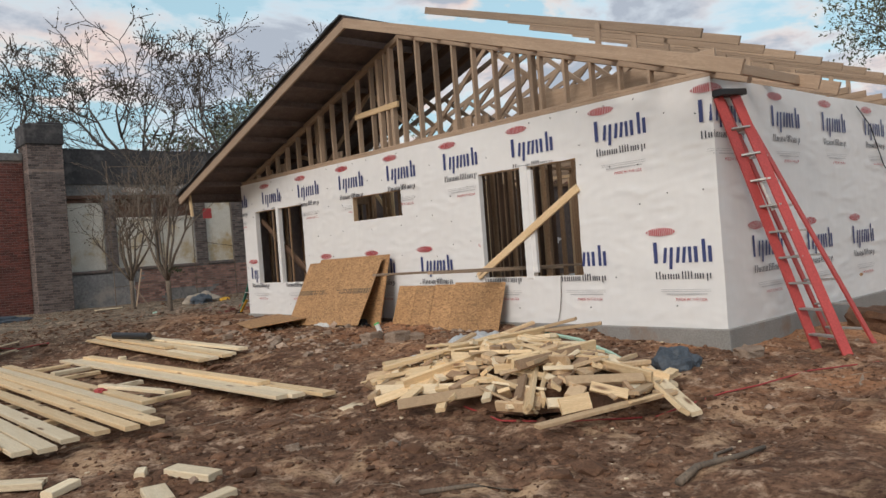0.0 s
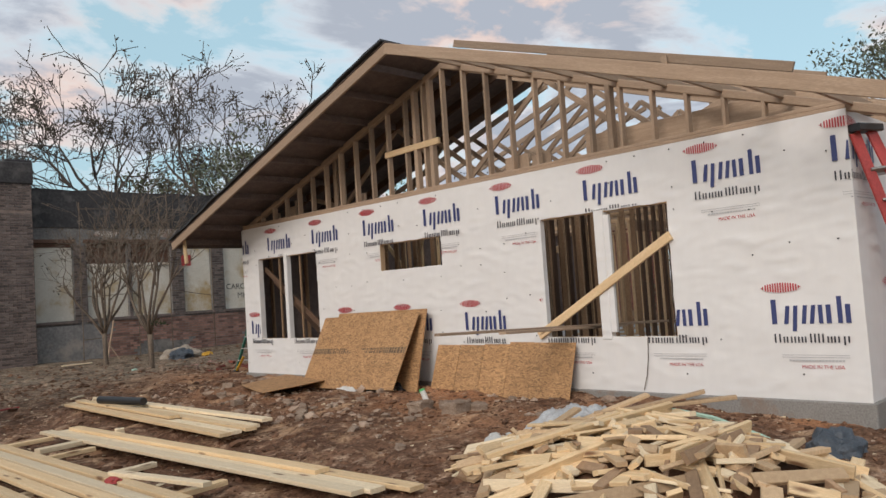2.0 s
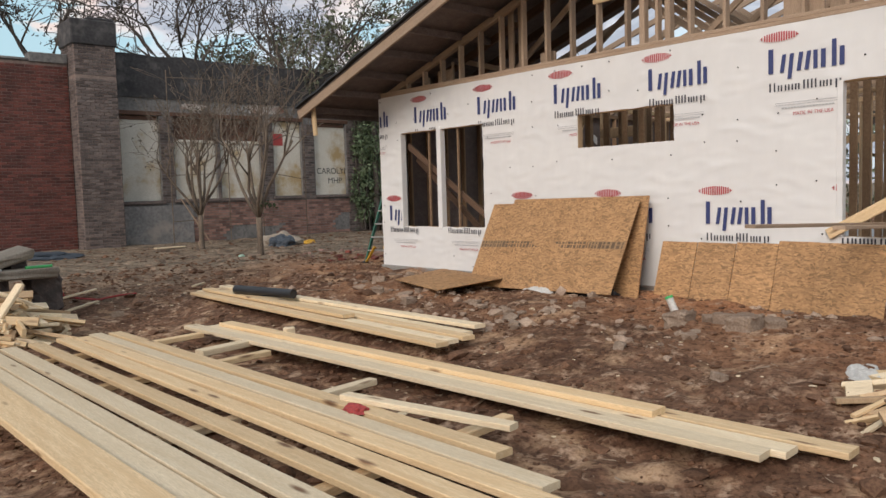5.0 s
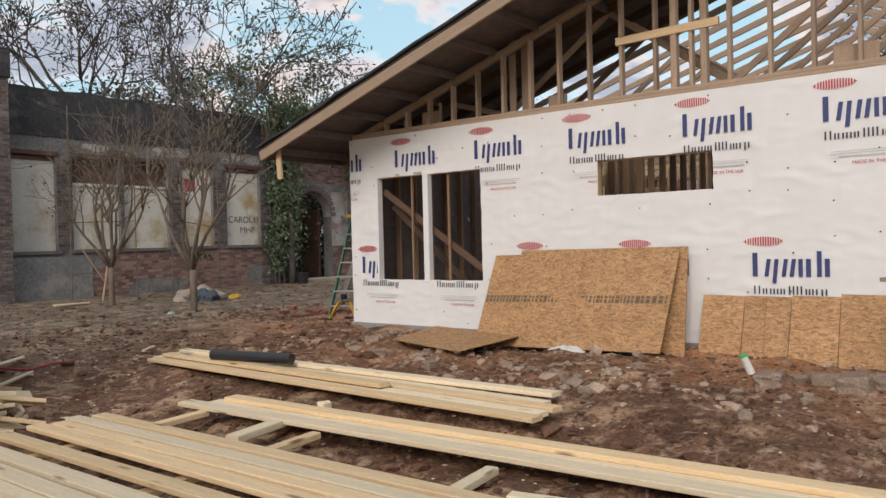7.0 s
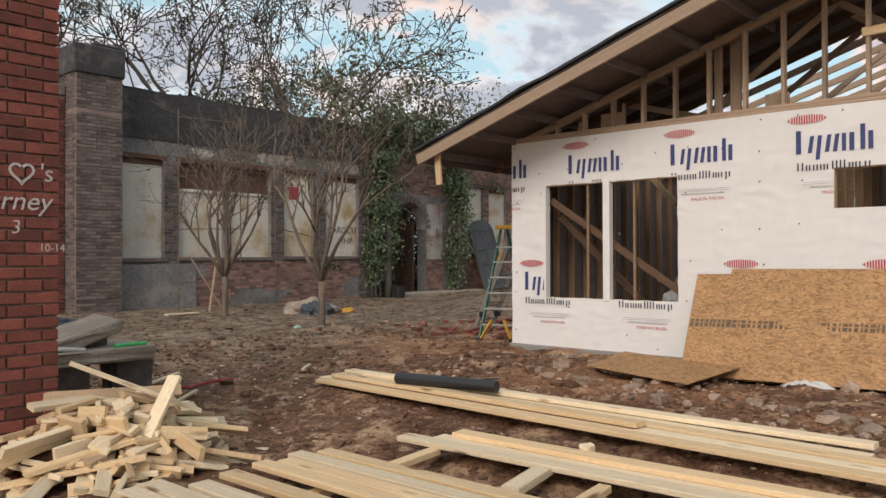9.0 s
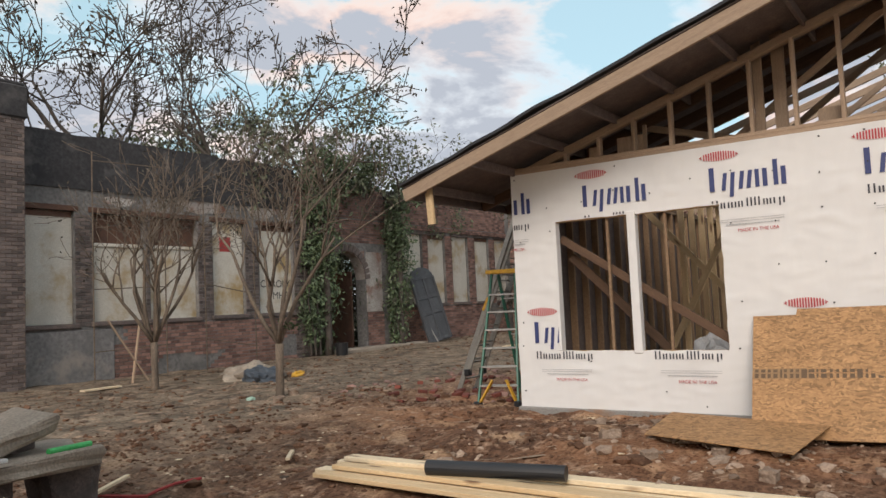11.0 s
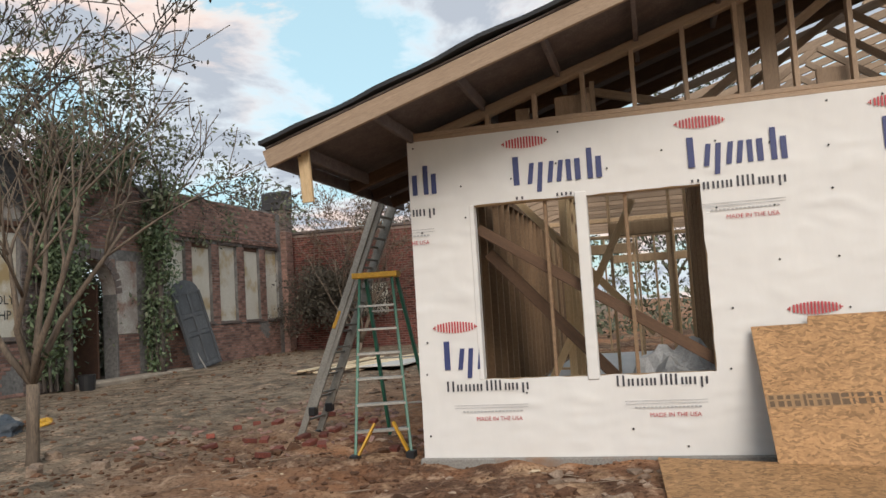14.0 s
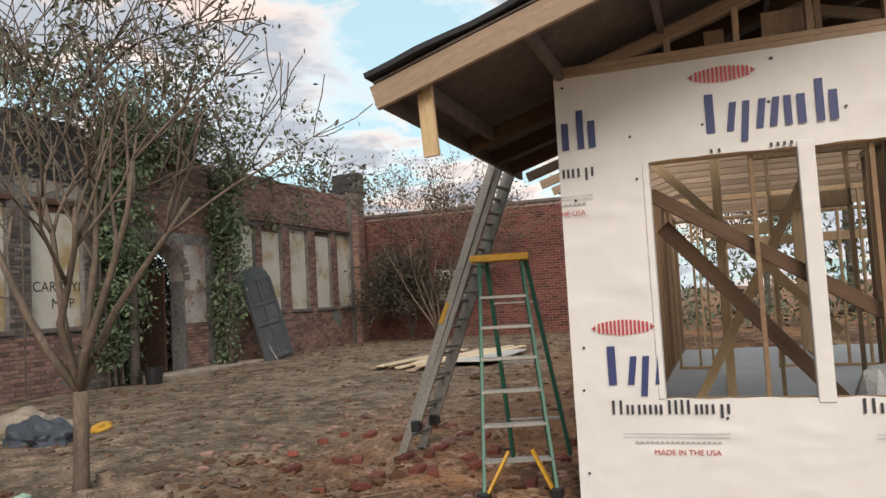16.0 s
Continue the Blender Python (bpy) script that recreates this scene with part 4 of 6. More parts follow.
for y, w, hh in ((13.62, 0.30, 0.20), (13.45, 0.04, 0.30), (14.05, 0.12, 0.14), (12.25, 0.09, 1.0), (12.05, 0.12, 1.05), (11.6, 0.25, 0.16), (8.3, 0.4, 0.2), (7.9, 0.3, 0.16)):
    stick("blocking", (FX + 0.20, y, ZT + 0.076), (FX + 0.20, y, ZT + 0.076 + hh), w, 0.038, "rafter", gable, (0, 1, 0))

# roof: decked half
EAVE_L, EAVE_R, DECK = 15.88, 3.36, 9.95   # decking reaches back to DECK


roof_left = base("roof_decked", OVER, EAVE_L, roof_z(EAVE_L), kind="structure", category="roof", label="decked roof slope with black felt over brown boards")
bm = bmesh.new()
yl, yr = EAVE_L, RIDGE_Y
vs = [bm.verts.new(p) for p in [(OVER, yl, roof_z(yl) + 0.02), (DECK, yl, roof_z(yl) + 0.02), (DECK, yr, RIDGE_Z + 0.02), (OVER, yr, RIDGE_Z + 0.02)]]
up4 = [bm.verts.new(v.co + Vector((0, 0, 0.014))) for v in vs]
bm.faces.new(vs[::-1]), bm.faces.new(up4)
for k in range(4):
    bm.faces.new((vs[k], vs[(k + 1) % 4], up4[(k + 1) % 4], up4[k]))
bmesh.ops.recalc_face_normals(bm, faces=bm.faces)
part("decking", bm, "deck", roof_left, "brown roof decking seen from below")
fv, ff = [], []
nu = 40
for i in range(nu + 1):
    y = yl + 0.03 + (yr - yl - 0.0) * i / nu
    for x in (OVER - 0.045 - 0.03 * noise.noise((y * 2.2, 0, 0)), OVER + 0.6, DECK):
        fv.append((x, y, roof_z(min(y, yl)) + 0.05 + (0.05 * max(-0.1, noise.noise((y * 1.6, 3, 0))) if x < OVER else 0)))
for i in range(nu):
    for k in range(2):
        a = i * 3 + k
        ff.append((a, a + 1, a + 4, a + 3))
felt = raw("roof_felt", fv, ff, "felt", roof_left)
felt.modifiers.new("thickness", 'SOLIDIFY').thickness = 0.03
for s, a, b in ((1, EAVE_L, RIDGE_Y - 0.02), (-1, EAVE_R, RIDGE_Y + 0.02)):
    par = roof_left if s == 1 else None
    if s == -1:
        roof_right = base("roof_framing", OVER, EAVE_R, roof_z(EAVE_R), kind="structure", category="roof framing", label="bare pine rafters of the undecked roof slope")
        par = roof_right
    stick("barge_board", (OVER + 0.019, a, roof_z(a) - 0.06), (OVER + 0.019, b, RIDGE_Z - 0.06), 0.038, 0.14, "rafter", par, (1, 0, 0))
    n = 10
    for k in range(n):
        y = a + (b - a) * (k + 0.35) / n
        # Lookouts below the decking get a darker tone that holds its shade.
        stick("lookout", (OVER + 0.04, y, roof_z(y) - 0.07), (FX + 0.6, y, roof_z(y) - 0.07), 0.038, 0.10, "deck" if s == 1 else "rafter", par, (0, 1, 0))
stick("eave_tail", (OVER + 0.12, 15.62, 2.98), (OVER + 0.14, 15.60, 2.52), 0.09, 0.038, "lumber", roof_left, (0, 1, 0.1))
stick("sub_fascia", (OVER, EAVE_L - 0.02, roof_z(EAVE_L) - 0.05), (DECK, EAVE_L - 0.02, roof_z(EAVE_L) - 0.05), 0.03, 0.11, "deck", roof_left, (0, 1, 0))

# trusses
x = FX + 0.62
k = 0
while x < BACK + 0.3:
    t = base("roof_truss", x, Y0, ZT + 0.076, kind="structure", category="roof truss", label="pine roof truss with diagonal webs")
    side = (1, 0, 0)
    # Chords under the decking take darker wood, its shade put into the colour.
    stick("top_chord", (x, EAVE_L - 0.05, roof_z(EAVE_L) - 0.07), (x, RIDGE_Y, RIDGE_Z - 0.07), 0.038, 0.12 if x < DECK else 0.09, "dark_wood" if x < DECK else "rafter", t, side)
    if k < 2:
        stick("top_chord", (x, EAVE_R + 0.05 * (k % 2), roof_z(EAVE_R) - 0.07), (x, RIDGE_Y, RIDGE_Z - 0.07), 0.038, 0.14, "rafter", t, side)
    stick("bottom_chord", (x, Y0, ZT + 0.13), (x, Y1, ZT + 0.13), 0.038, 0.09, "rafter", t, side)
    for a, b in ((6.6, 5.6), (6.6, 8.1), (9.62, 8.1), (9.62, 11.1), (12.6, 11.1), (12.6, 13.6)) if k % 2 == 0 else ((9.62, 8.1), (9.62, 11.1)):
        stick("web", (x, a, ZT + 0.15), (x, b, roof_z(b) - 0.12), 0.036, 0.075, "rafter", t, side)
    x += 0.61
    k += 1

# the upper run of rafters laid over the undecked slope
x, k = 9.5, 0
while x < BACK:
    j = 0.12 * noise.noise((k * 1.7, 0, 0))
    r = base("upper_rafter", x, 5.33 + j, 4.06, kind="structure", category="rafter", label="long pine rafter set above the trusses")
    stick("board", (x, 5.33 + j, 4.06), (x + 0.25 * (k == 0), 11.12 - (k > 0) * (1.2 + 0.3 * (k % 2)), 4.06 + (5.79 - (k > 0) * (1.2 + 0.3 * (k % 2)) - j) * 0.338), 0.038, 0.125, "rafter", r, (1, 0, 0))
    stick("prop", (x, 7.0, roof_z(7.0)), (x, 7.0, 4.06 + 1.67 * 0.345), 0.038, 0.09, "rafter", r, (1, 0, 0))
    x += 0.92
    k += 1

# ---- sheets, boards and pipe before the house ----
def panel(name, tl, tr, br, bl, t, material, label):
    """A flat sheet between four corners, t thick away from the viewer."""
    c = [Vector(v) for v in (tl, tr, br, bl)]
    n = (c[1] - c[0]).cross(c[3] - c[0]).normalized() * t
    if n.x < 0:
        n = -n
    bm = bmesh.new()
    f = [bm.verts.new(v) for v in c]
    b = [bm.verts.new(v + n) for v in c]
    bm.faces.new(f), bm.faces.new(b[::-1])
    for i in range(4):
        bm.faces.new((f[i], b[i], b[(i + 1) % 4], f[(i + 1) % 4]))
    bmesh.ops.recalc_face_normals(bm, faces=bm.faces)
    bmesh.ops.bevel(bm, geom=bm.edges[:], offset=0.002, segments=1, affect='EDGES')
    return tagged(part(name, bm, material, None), label, "wood panel", "strand board sheets")


panel("strand_board", (7.57, 12.40, 1.36), (7.40, 9.93, 1.40), (6.82, 9.93, 0.38), (6.98, 12.35, 0.30), 0.011, "osb", "strand board sheet leaning on the wrapped wall")
panel("strand_board", (7.56, 12.0, 1.42), (7.50, 9.88, 1.44), (7.12, 9.80, 0.27), (7.15, 12.2, 0.27), 0.022, "osb", "strand board sheet leaning behind another sheet")
cuts = (9.74, 9.31, 9.09, 8.86, 8.42, 8.02, 7.38)
for k, (ya, yb) in enumerate(zip(cuts, cuts[1:])):
    tilt, top = 0.012 * math.sin(k * 2.1), 0.925 + (0.0, 0.0, 0.0, 0.01, 0.035, 0.03)[k]
    panel("strand_board", (7.55 + tilt, ya - 0.0025, top), (7.555 + tilt, yb + 0.0025, top - 0.003), (7.33 + tilt, yb + 0.0025, 0.27), (7.32 + tilt, ya - 0.0025, 0.27), 0.011, "osb", "low strand board strip leaning on the wrapped wall")
panel("strand_board", (7.25, 13.15, 0.46), (6.98, 11.7, 0.44), (5.95, 11.8, 0.385), (6.35, 13.1, 0.395), 0.011, "osb", "strand board offcut lying flat on the soil")

rng = random.Random(11)


def plank(p, q, w, h, label, group):
    (x0, y0, z0), (x1, y1, z1) = p, q
    o = base("plank", x0, y0, z0 - h / 2, label=label, category="plank", group=group)
    stick("board", p, q, w, h, rng.choice(("lumber", "pine_pale")), o)


def plank_row(starts, ends, z, w, h, label, group):
    for (x0, y0), (x1, y1) in zip(starts, ends):
        dz = rng.uniform(0, 0.012)
        x0, x1, y0, y1 = x0 + rng.uniform(-0.035, 0.035), x1 + rng.uniform(-0.035, 0.035), y0 + rng.uniform(-0.12, 0.08), y1 + rng.uniform(-0.1, 0.15)
        plank((x0, y0, z + dz), (x1, y1, z + dz), w, h, label, group)


LP = "freshly sawn pale pine plank lying on the soil"
plank_row([(4.45, 15.25), (4.60, 15.30), (4.95, 15.40), (4.80, 15.1)], [(4.22, 9.75), (4.40, 9.9), (4.72, 9.95), (4.58, 9.9)], 0.24, 0.14, 0.038, LP, "planks by the pipe")
plank_row([(4.95, 15.42), (4.62, 15.2)], [(4.95, 10.0), (4.50, 11.6)], 0.285, 0.14, 0.038, LP, "planks by the pipe")
plank_row([(3.40, 12.84), (3.56, 12.8), (3.72, 12.6)], [(3.62, 6.55), (3.80, 6.5), (4.02, 6.3)], 0.17, 0.15, 0.038, LP, "middle planks")
plank_row([(3.60, 12.5)], [(3.85, 7.4)], 0.21, 0.15, 0.038, LP, "middle planks")
plank_row([(1.88, 13.0), (2.10, 13.05), (2.27, 13.0), (2.44, 12.94), (2.62, 12.82)], [(1.95, 6.6), (2.20, 6.56), (2.38, 6.5), (2.54, 7.2), (2.72, 7.5)], 0.20, 0.125, 0.038, LP, "near planks")
plank_row([(1.30, 13.2), (1.46, 13.1), (1.62, 12.9)], [(1.35, 6.4), (1.52, 6.45), (1.68, 6.5)], 0.20, 0.14, 0.038, LP, "near planks")
plank((1.08, 11.9, 0.225), (1.14, 6.7, 0.225), 0.24, 0.05, "wide warm-toned plank lying on the soil", "near planks")
for y in (8.0, 9.4, 11.0, 12.4):
    plank((1.1, y - 0.1, 0.115), (3.35, y + 0.15, 0.135), 0.089, 0.05, "short timber bearer under the planks", "bearers")

vs, fs = [], []
a, b = Vector((4.55, 14.16, 0.365)), Vector((4.77, 13.09, 0.365))
tube(vs, fs, [a, a.lerp(b, 0.5), b], [0.058] * 3, 20)
pipe = raw("drain_pipe", vs, fs, "black_plastic")
tagged(pipe, "black corrugated plastic drain pipe lying on planks", "pipe")

# ---- the brick ruin ----
RY = 25.30   # its front face


def holed_wall(name, x0, x1, z0, z1, holes, y, thick, material):
    """A straight wall along x with rectangular openings that go through it; the top is worn."""
    xs = sorted({x0, x1} | {v for h in holes for v in h[:2]} | {round(x0 + i * 0.4, 2) for i in range(int((x1 - x0) / 0.4) + 1)})
    zs = sorted({z0, z1} | {v for h in holes for v in h[2:]})
    solid = lambda u, w: x0 < u < x1 and z0 < w < z1 and not any(h[0] < u < h[1] and h[2] < w < h[3] for h in holes)
    vs, fs, at = [], [], {}

    def v(u, w, d):
        if (u, w, d) not in at:
            at[u, w, d] = len(vs)
            top = 0.09 * noise.noise((u * 1.3, d * 3.0, 0)) if w == z1 else 0
            vs.append((u, y + d * thick, w + top))
        return at[u, w, d]

    for i in range(len(xs) - 1):
        for j in range(len(zs) - 1):
            a, b, c, d = xs[i], xs[i + 1], zs[j], zs[j + 1]
            mu, mw = (a + b) / 2, (c + d) / 2
            if not solid(mu, mw):
                continue
            fs.append((v(a, c, 0), v(b, c, 0), v(b, d, 0), v(a, d, 0)))
            fs.append((v(b, c, 1), v(a, c, 1), v(a, d, 1), v(b, d, 1)))
            for u, near, flip in ((a, a - 0.001, 0), (b, b + 0.001, 1)):
                if not solid(near, mw):
                    f = (v(u, c, 0), v(u, d, 0), v(u, d, 1), v(u, c, 1))
                    fs.append(f[::-1] if flip else f)
            for w, near, flip in ((c, c - 0.001, 1), (d, d + 0.001, 0)):
                if not solid(mu, near):
                    f = (v(a, w, 0), v(b, w, 0), v(b, w, 1), v(a, w, 1))
                    fs.append(f[::-1] if flip else f)
    return raw(name, vs, fs, material)


def brick_field(name, parent, o, u, w, h, material, skip=None, bl=0.21, ch=0.075, proud=0.012, seed=1, gap=0.012, flemish=0.0):
    """Bricks in running bond on a face: o its lower corner, u the way along it, w and h its size. One mesh of many bricks."""
    r = random.Random(seed)
    o, u = Vector(o), Vector(u).normalized()
    up3 = Vector((0, 0, 1))
    n = u.cross(up3)
    vs, fs = [], []
    rows = int(h / ch)
    for j in range(rows):
        s = -bl / 2 if j % 2 else 0.0
        while s < w:
            a, b = max(s, 0) + gap / 2, min(s + bl, w) - gap / 2
            s += bl
            if b - a < 0.03 or (skip and skip((a + b) / 2, (j + 0.5) * ch)) or r.random() < flemish:
                continue
            z0, z1 = j * ch + gap / 2, (j + 1) * ch - gap / 2
            p = proud + r.uniform(-0.004, 0.004)
            k = len(vs)
            for d, e in ((0, 0), (p, 0.003)):
                for s2, z2 in ((a + e, z0 + e), (b - e, z0 + e), (b - e, z1 - e), (a + e, z1 - e)):
                    vs.append(o + u * s2 + up3 * z2 + n * d)
            fs += [(k + 4, k + 5, k + 6, k + 7)] + [(k + i, k + (i + 1) % 4, k + 4 + (i + 1) % 4, k + 4 + i) for i in range(4)]
    ob = raw(name, vs, fs, material, parent)
    return tagged(ob, kind="stuff", label="courses of worn brickwork")


PANES_L = [(6.97, 8.08, 1.56, 3.80), (8.46, 9.66, 1.58, 3.80), (9.78, 11.02, 1.58, 3.80), (11.45, 12.40, 1.60, 3.80), (12.86, 14.02, 1.60, 3.80)]
PANES_R = [(18.42, 19.72, 1.68, 3.90), (20.03, 21.00, 1.68, 3.90), (21.42, 22.40, 1.68, 3.92), (22.86, 23.80, 1.68, 3.94), (24.22, 25.08, 1.68, 3.94)]
ARCH = (15.32, 16.86, 0.45, 2.45)
parapet = holed_wall("parapet", 6.93, 14.1, 4.25, 5.36, [], RY - 0.035, 0.43, "black_soot")
tagged(parapet, "burnt black parapet of the ruined wall", "parapet", kind="structure")
ruin = holed_wall("wall_ruin", 6.0, 26.3, -0.2, 5.2, PANES_L + PANES_R + [ARCH, (ARCH[0], ARCH[1], 2.45, 3.28)], RY, 0.36, "soot")
tagged(ruin, "roofless sooted brick wall with boarded windows and an arched doorway", "ruined wall", kind="structure")

# arch head: two spandrels with a round underside
bm = bmesh.new()
n = 14
cx, rx, rz, zs = (ARCH[0] + ARCH[1]) / 2, (ARCH[1] - ARCH[0]) / 2, 0.80, 2.45
for d in (0.0, 0.36):
    for k in range(n):
        t0, t1 = math.pi * k / n, math.pi * (k + 1) / n
        p = [(cx - rx * math.cos(t), zs + rz * math.sin(t)) for t in (t0, t1)]
        vsq = [bm.verts.new((x, RY + d, z)) for x, z in (p[0], p[1], (p[1][0], 3.28), (p[0][0], 3.28))]
        if (vsq[2].co - vsq[1].co).length > 0.001:
            f = bm.faces.new(vsq if not d else vsq[::-1])
for k in range(n):
    t0, t1 = math.pi * k / n, math.pi * (k + 1) / n
    a, b = [(cx - rx * math.cos(t), zs + rz * math.sin(t)) for t in (t0, t1)]
    bm.faces.new([bm.verts.new(v) for v in ((a[0], RY, a[1]), (a[0], RY + 0.36, a[1]), (b[0], RY + 0.36, b[1]), (b[0], RY, b[1]))])
part("arch_head", bm, "peel", ruin, "peeling plaster arch head")
# voussoirs round the arch
for k in range(17):
    t = math.pi * (k + 0.5) / 17
    m = Matrix.Translation((cx - (rx + 0.11) * math.cos(t), RY - 0.01, zs + (rz + 0.11) * math.sin(t))) @ Matrix.Rotation(math.pi / 2 - t, 4, 'Y').inverted()
    if k == 0:
        vo = mesh_of("voussoir", box_bm(-0.07, -0.02, -0.105, 0.07, 0.03, 0.105, 0.008), "brick_soot")
    hang(new("voussoir", vo), ruin, m)

for i, (a, b, z0, z1) in enumerate(PANES_L + PANES_R):
    low = z1 if i not in (1, 2) else 3.12
    w = base("window_%d" % (i + 4), (a + b) / 2, RY, z0, kind="structure", category="window", label="tall ruin window boarded with stained white sheeting")
    part("boarding", box_bm(a + 0.002, RY + 0.09, z0 + 0.002, b - 0.002, RY + 0.12, low - 0.002, 0.003), "plaster", w)
    if low < z1:
        part("transom_panel", box_bm(a + 0.002, RY + 0.15, low + 0.08, b - 0.002, RY + 0.18, z1 - 0.002, 0.003), "rust", w, "dark rusty transom sheet")
        part("transom_bar", box_bm(a + 0.002, RY + 0.05, low, b - 0.002, RY + 0.15, low + 0.07, 0.006), "plaster", w)
    part("window_sill", box_bm(a - 0.06, RY - 0.06, z0 - 0.09, b + 0.06, RY + 0.10, z0, 0.012), "brick_soot", w)
    part("lintel", box_bm(a - 0.08, RY - 0.025, z1, b + 0.08, RY + 0.08, z1 + 0.11, 0.01), "rust" if i < 5 else "brick_soot", w)
    if i % 2 == 0:
        part("broken_board", box_bm(a + 0.02, RY + 0.07, z1 - 0.12, b - 0.02, RY + 0.088, z1 - 0.01, 0.004), "rust", w)

# rendered and bare areas of the ruin's face
part("render_patch", box_bm(6.95, RY - 0.03, 0.1, 8.9, RY + 0.02, 1.42, 0.01), "cement", ruin, "smooth grey cement render")
brick_field("brickwork", ruin, (8.9, RY, 0.2), (1, 0, 0), 5.2, 1.28, "brick_far", seed=2, skip=lambda s, z: noise.noise((s * 0.9, z * 1.4, 2.0)) > 0.32)
brick_field("brickwork", ruin, (17.95, RY, 0.3), (1, 0, 0), 7.1, 1.30, "brick_far", seed=3, skip=lambda s, z: noise.noise((s * 0.9, z * 1.4, 7.0)) > 0.38)
for i, (a, b) in enumerate(((8.09, 8.45), (9.67, 9.77), (11.03, 11.44), (12.41, 12.85))):
    brick_field("brick_pier", ruin, (a, RY, 1.5), (1, 0, 0), b - a, 2.3, "brick_soot", seed=10 + i)
for i, (a, b) in enumerate(((19.73, 20.02), (21.01, 21.41), (22.41, 22.85), (23.81, 24.21))):
    brick_field("brick_pier", ruin, (a, RY, 1.6), (1, 0, 0), b - a, 2.35, "brick_far", seed=20 + i)
brick_field("brickwork", ruin, (14.04, RY, 0.3), (1, 0, 0), 1.2, 3.9, "brick_soot", seed=30)
brick_field("brick_pier", ruin, (16.9, RY - 0.02, 0.45), (1, 0, 0), 0.75, 1.05, "brick_far", seed=31)
part("plaster_patch", box_bm(16.9, RY - 0.025, 1.5, 17.62, RY + 0.01, 3.25, 0.012), "peel", ruin, "peeling plaster patch")
brick_field("brickwork", ruin, (15.2, RY, 3.5), (1, 0, 0), 3.2, 0.72, "brick_far", seed=32, skip=lambda s, z: noise.noise((s * 0.7, z, 5.0)) > 0.25)
brick_field("brickwork", ruin, (14.12, RY, 4.2), (1, 0, 0), 10.9, 1.0, "brick_far", seed=33, skip=lambda s, z: noise.noise((s * 0.6, z, 8.0)) > 0.3)
brick_field("corbel_course", ruin, (18.0, RY - 0.03, 4.02), (1, 0, 0), 7.0, 0.16, "brick_far", seed=34, bl=0.105, proud=0.05)
for i, (x, z, w, h) in enumerate(((10.4, 3.92, 1.6, 0.42), (12.2, 3.98, 1.7, 0.62), (8.6, 3.95, 0.9, 0.25), (13.4, 3.9, 0.8, 0.35))):
    bm = bmesh.new()
    ring = [bm.verts.new((x + w * (0.5 + 0.5 * math.cos(t) * (0.8 + 0.35 * noise.noise((i * 3.1, t * 1.3, 0)))), RY - 0.008, z + h * (0.5 + 0.5 * math.sin(t) * (0.8 + 0.4 * noise.noise((i * 5.3, t * 1.7, 2)))))) for t in [2 * math.pi * k / 22 for k in range(22)]]
    f = bm.faces.new(ring[::-1])
    ex = bmesh.ops.extrude_face_region(bm, geom=[f])
    bmesh.ops.translate(bm, vec=(0, 0.015, 0), verts=[v for v in ex["geom"] if isinstance(v, bmesh.types.BMVert)])
    bmesh.ops.recalc_face_normals(bm, faces=bm.faces)
    part("plaster_patch", bm, "peel", ruin, "pale peeling plaster patch")


def ruin_pillar(x0, x1, y0, y1, top, label, material, seed):
    o = base("pillar", (x0 + x1) / 2, (y0 + y1) / 2, 0.2, kind="structure", category="pillar", label=label)
    part("core", box_bm(x0, y0, -0.2, x1, y1, top - 0.02, 0.01), "mortar", o)
    cut = top - 1.35
    for (a, u, w) in (((x0, y0, 0.1), (1, 0, 0), x1 - x0), ((x1, y0, 0.1), (0, 1, 0), y1 - y0), ((x0, y1, 0.1), (0, -1, 0), y1 - y0)):
        brick_field("brickwork", o, a, u, w, cut - 0.1, material, seed=seed)
        brick_field("brickwork", o, (a[0], a[1], cut), u, w, top - cut, "brick_soot", seed=seed + 1)
    part("cap", box_bm(x0 - 0.05, y0 - 0.05, top - 0.62, x1 + 0.05, y1 + 0.05, top, 0.03), "black_soot", o, "sooted cement cap")
    part("cap_ridge", box_bm(x0 + (x1 - x0) * 0.35, y0 - 0.02, top - 0.02, x1 + 0.02, y1, top + 0.07, 0.03), "black_soot", o)
    return o


ruin_pillar(5.94, 6.92, 24.92, 25.9, 6.02, "tall sooted brick pillar with a cement cap", "brick_soot", 41)
ruin_pillar(25.35, 25.85, 25.1, 25.9, 5.98, "tall worn brick pillar at the ruin's corner", "brick_far", 45)

far_red = raw("wall_far_red", [], [], "mortar")
bm = box_bm(-14, RY + 0.1, -0.2, 5.92, RY + 0.4, 4.98, 0.01)
bm.to_mesh(far_red.data), bm.free()
tagged(far_red, "long red brick wall beside the ruin", "wall", kind="structure")
brick_field("brickwork", far_red, (1.5, RY + 0.1, 0.1), (1, 0, 0), 4.42, 4.85, "brick_red_far", seed=51)
part("parapet", box_bm(5.05, RY + 0.05, 4.96, 5.92, RY + 0.42, 5.2, 0.02), "soot", far_red, "sooted parapet step")
part("coping", box_bm(-14, RY + 0.06, 4.985, 5.04, RY + 0.44, 5.05, 0.015), "soot", far_red)

ret = raw("wall_return", [], [], "mortar")
bm = box_bm(26.2, 17.0, -0.2, 26.55, 25.29, 4.55, 0.01)
bm.to_mesh(ret.data), bm.free()
tagged(ret, "red brick return wall closing the ruin's yard", "wall", kind="structure")
brick_field("brickwork", ret, (26.2, 25.28, 0.3), (0, -1, 0), 8.2, 4.2, "brick_red_far", seed=52, bl=0.23, ch=0.08, skip=lambda s, z: 2.53 < s < 3.53 and 1.3 < z < 2.4)
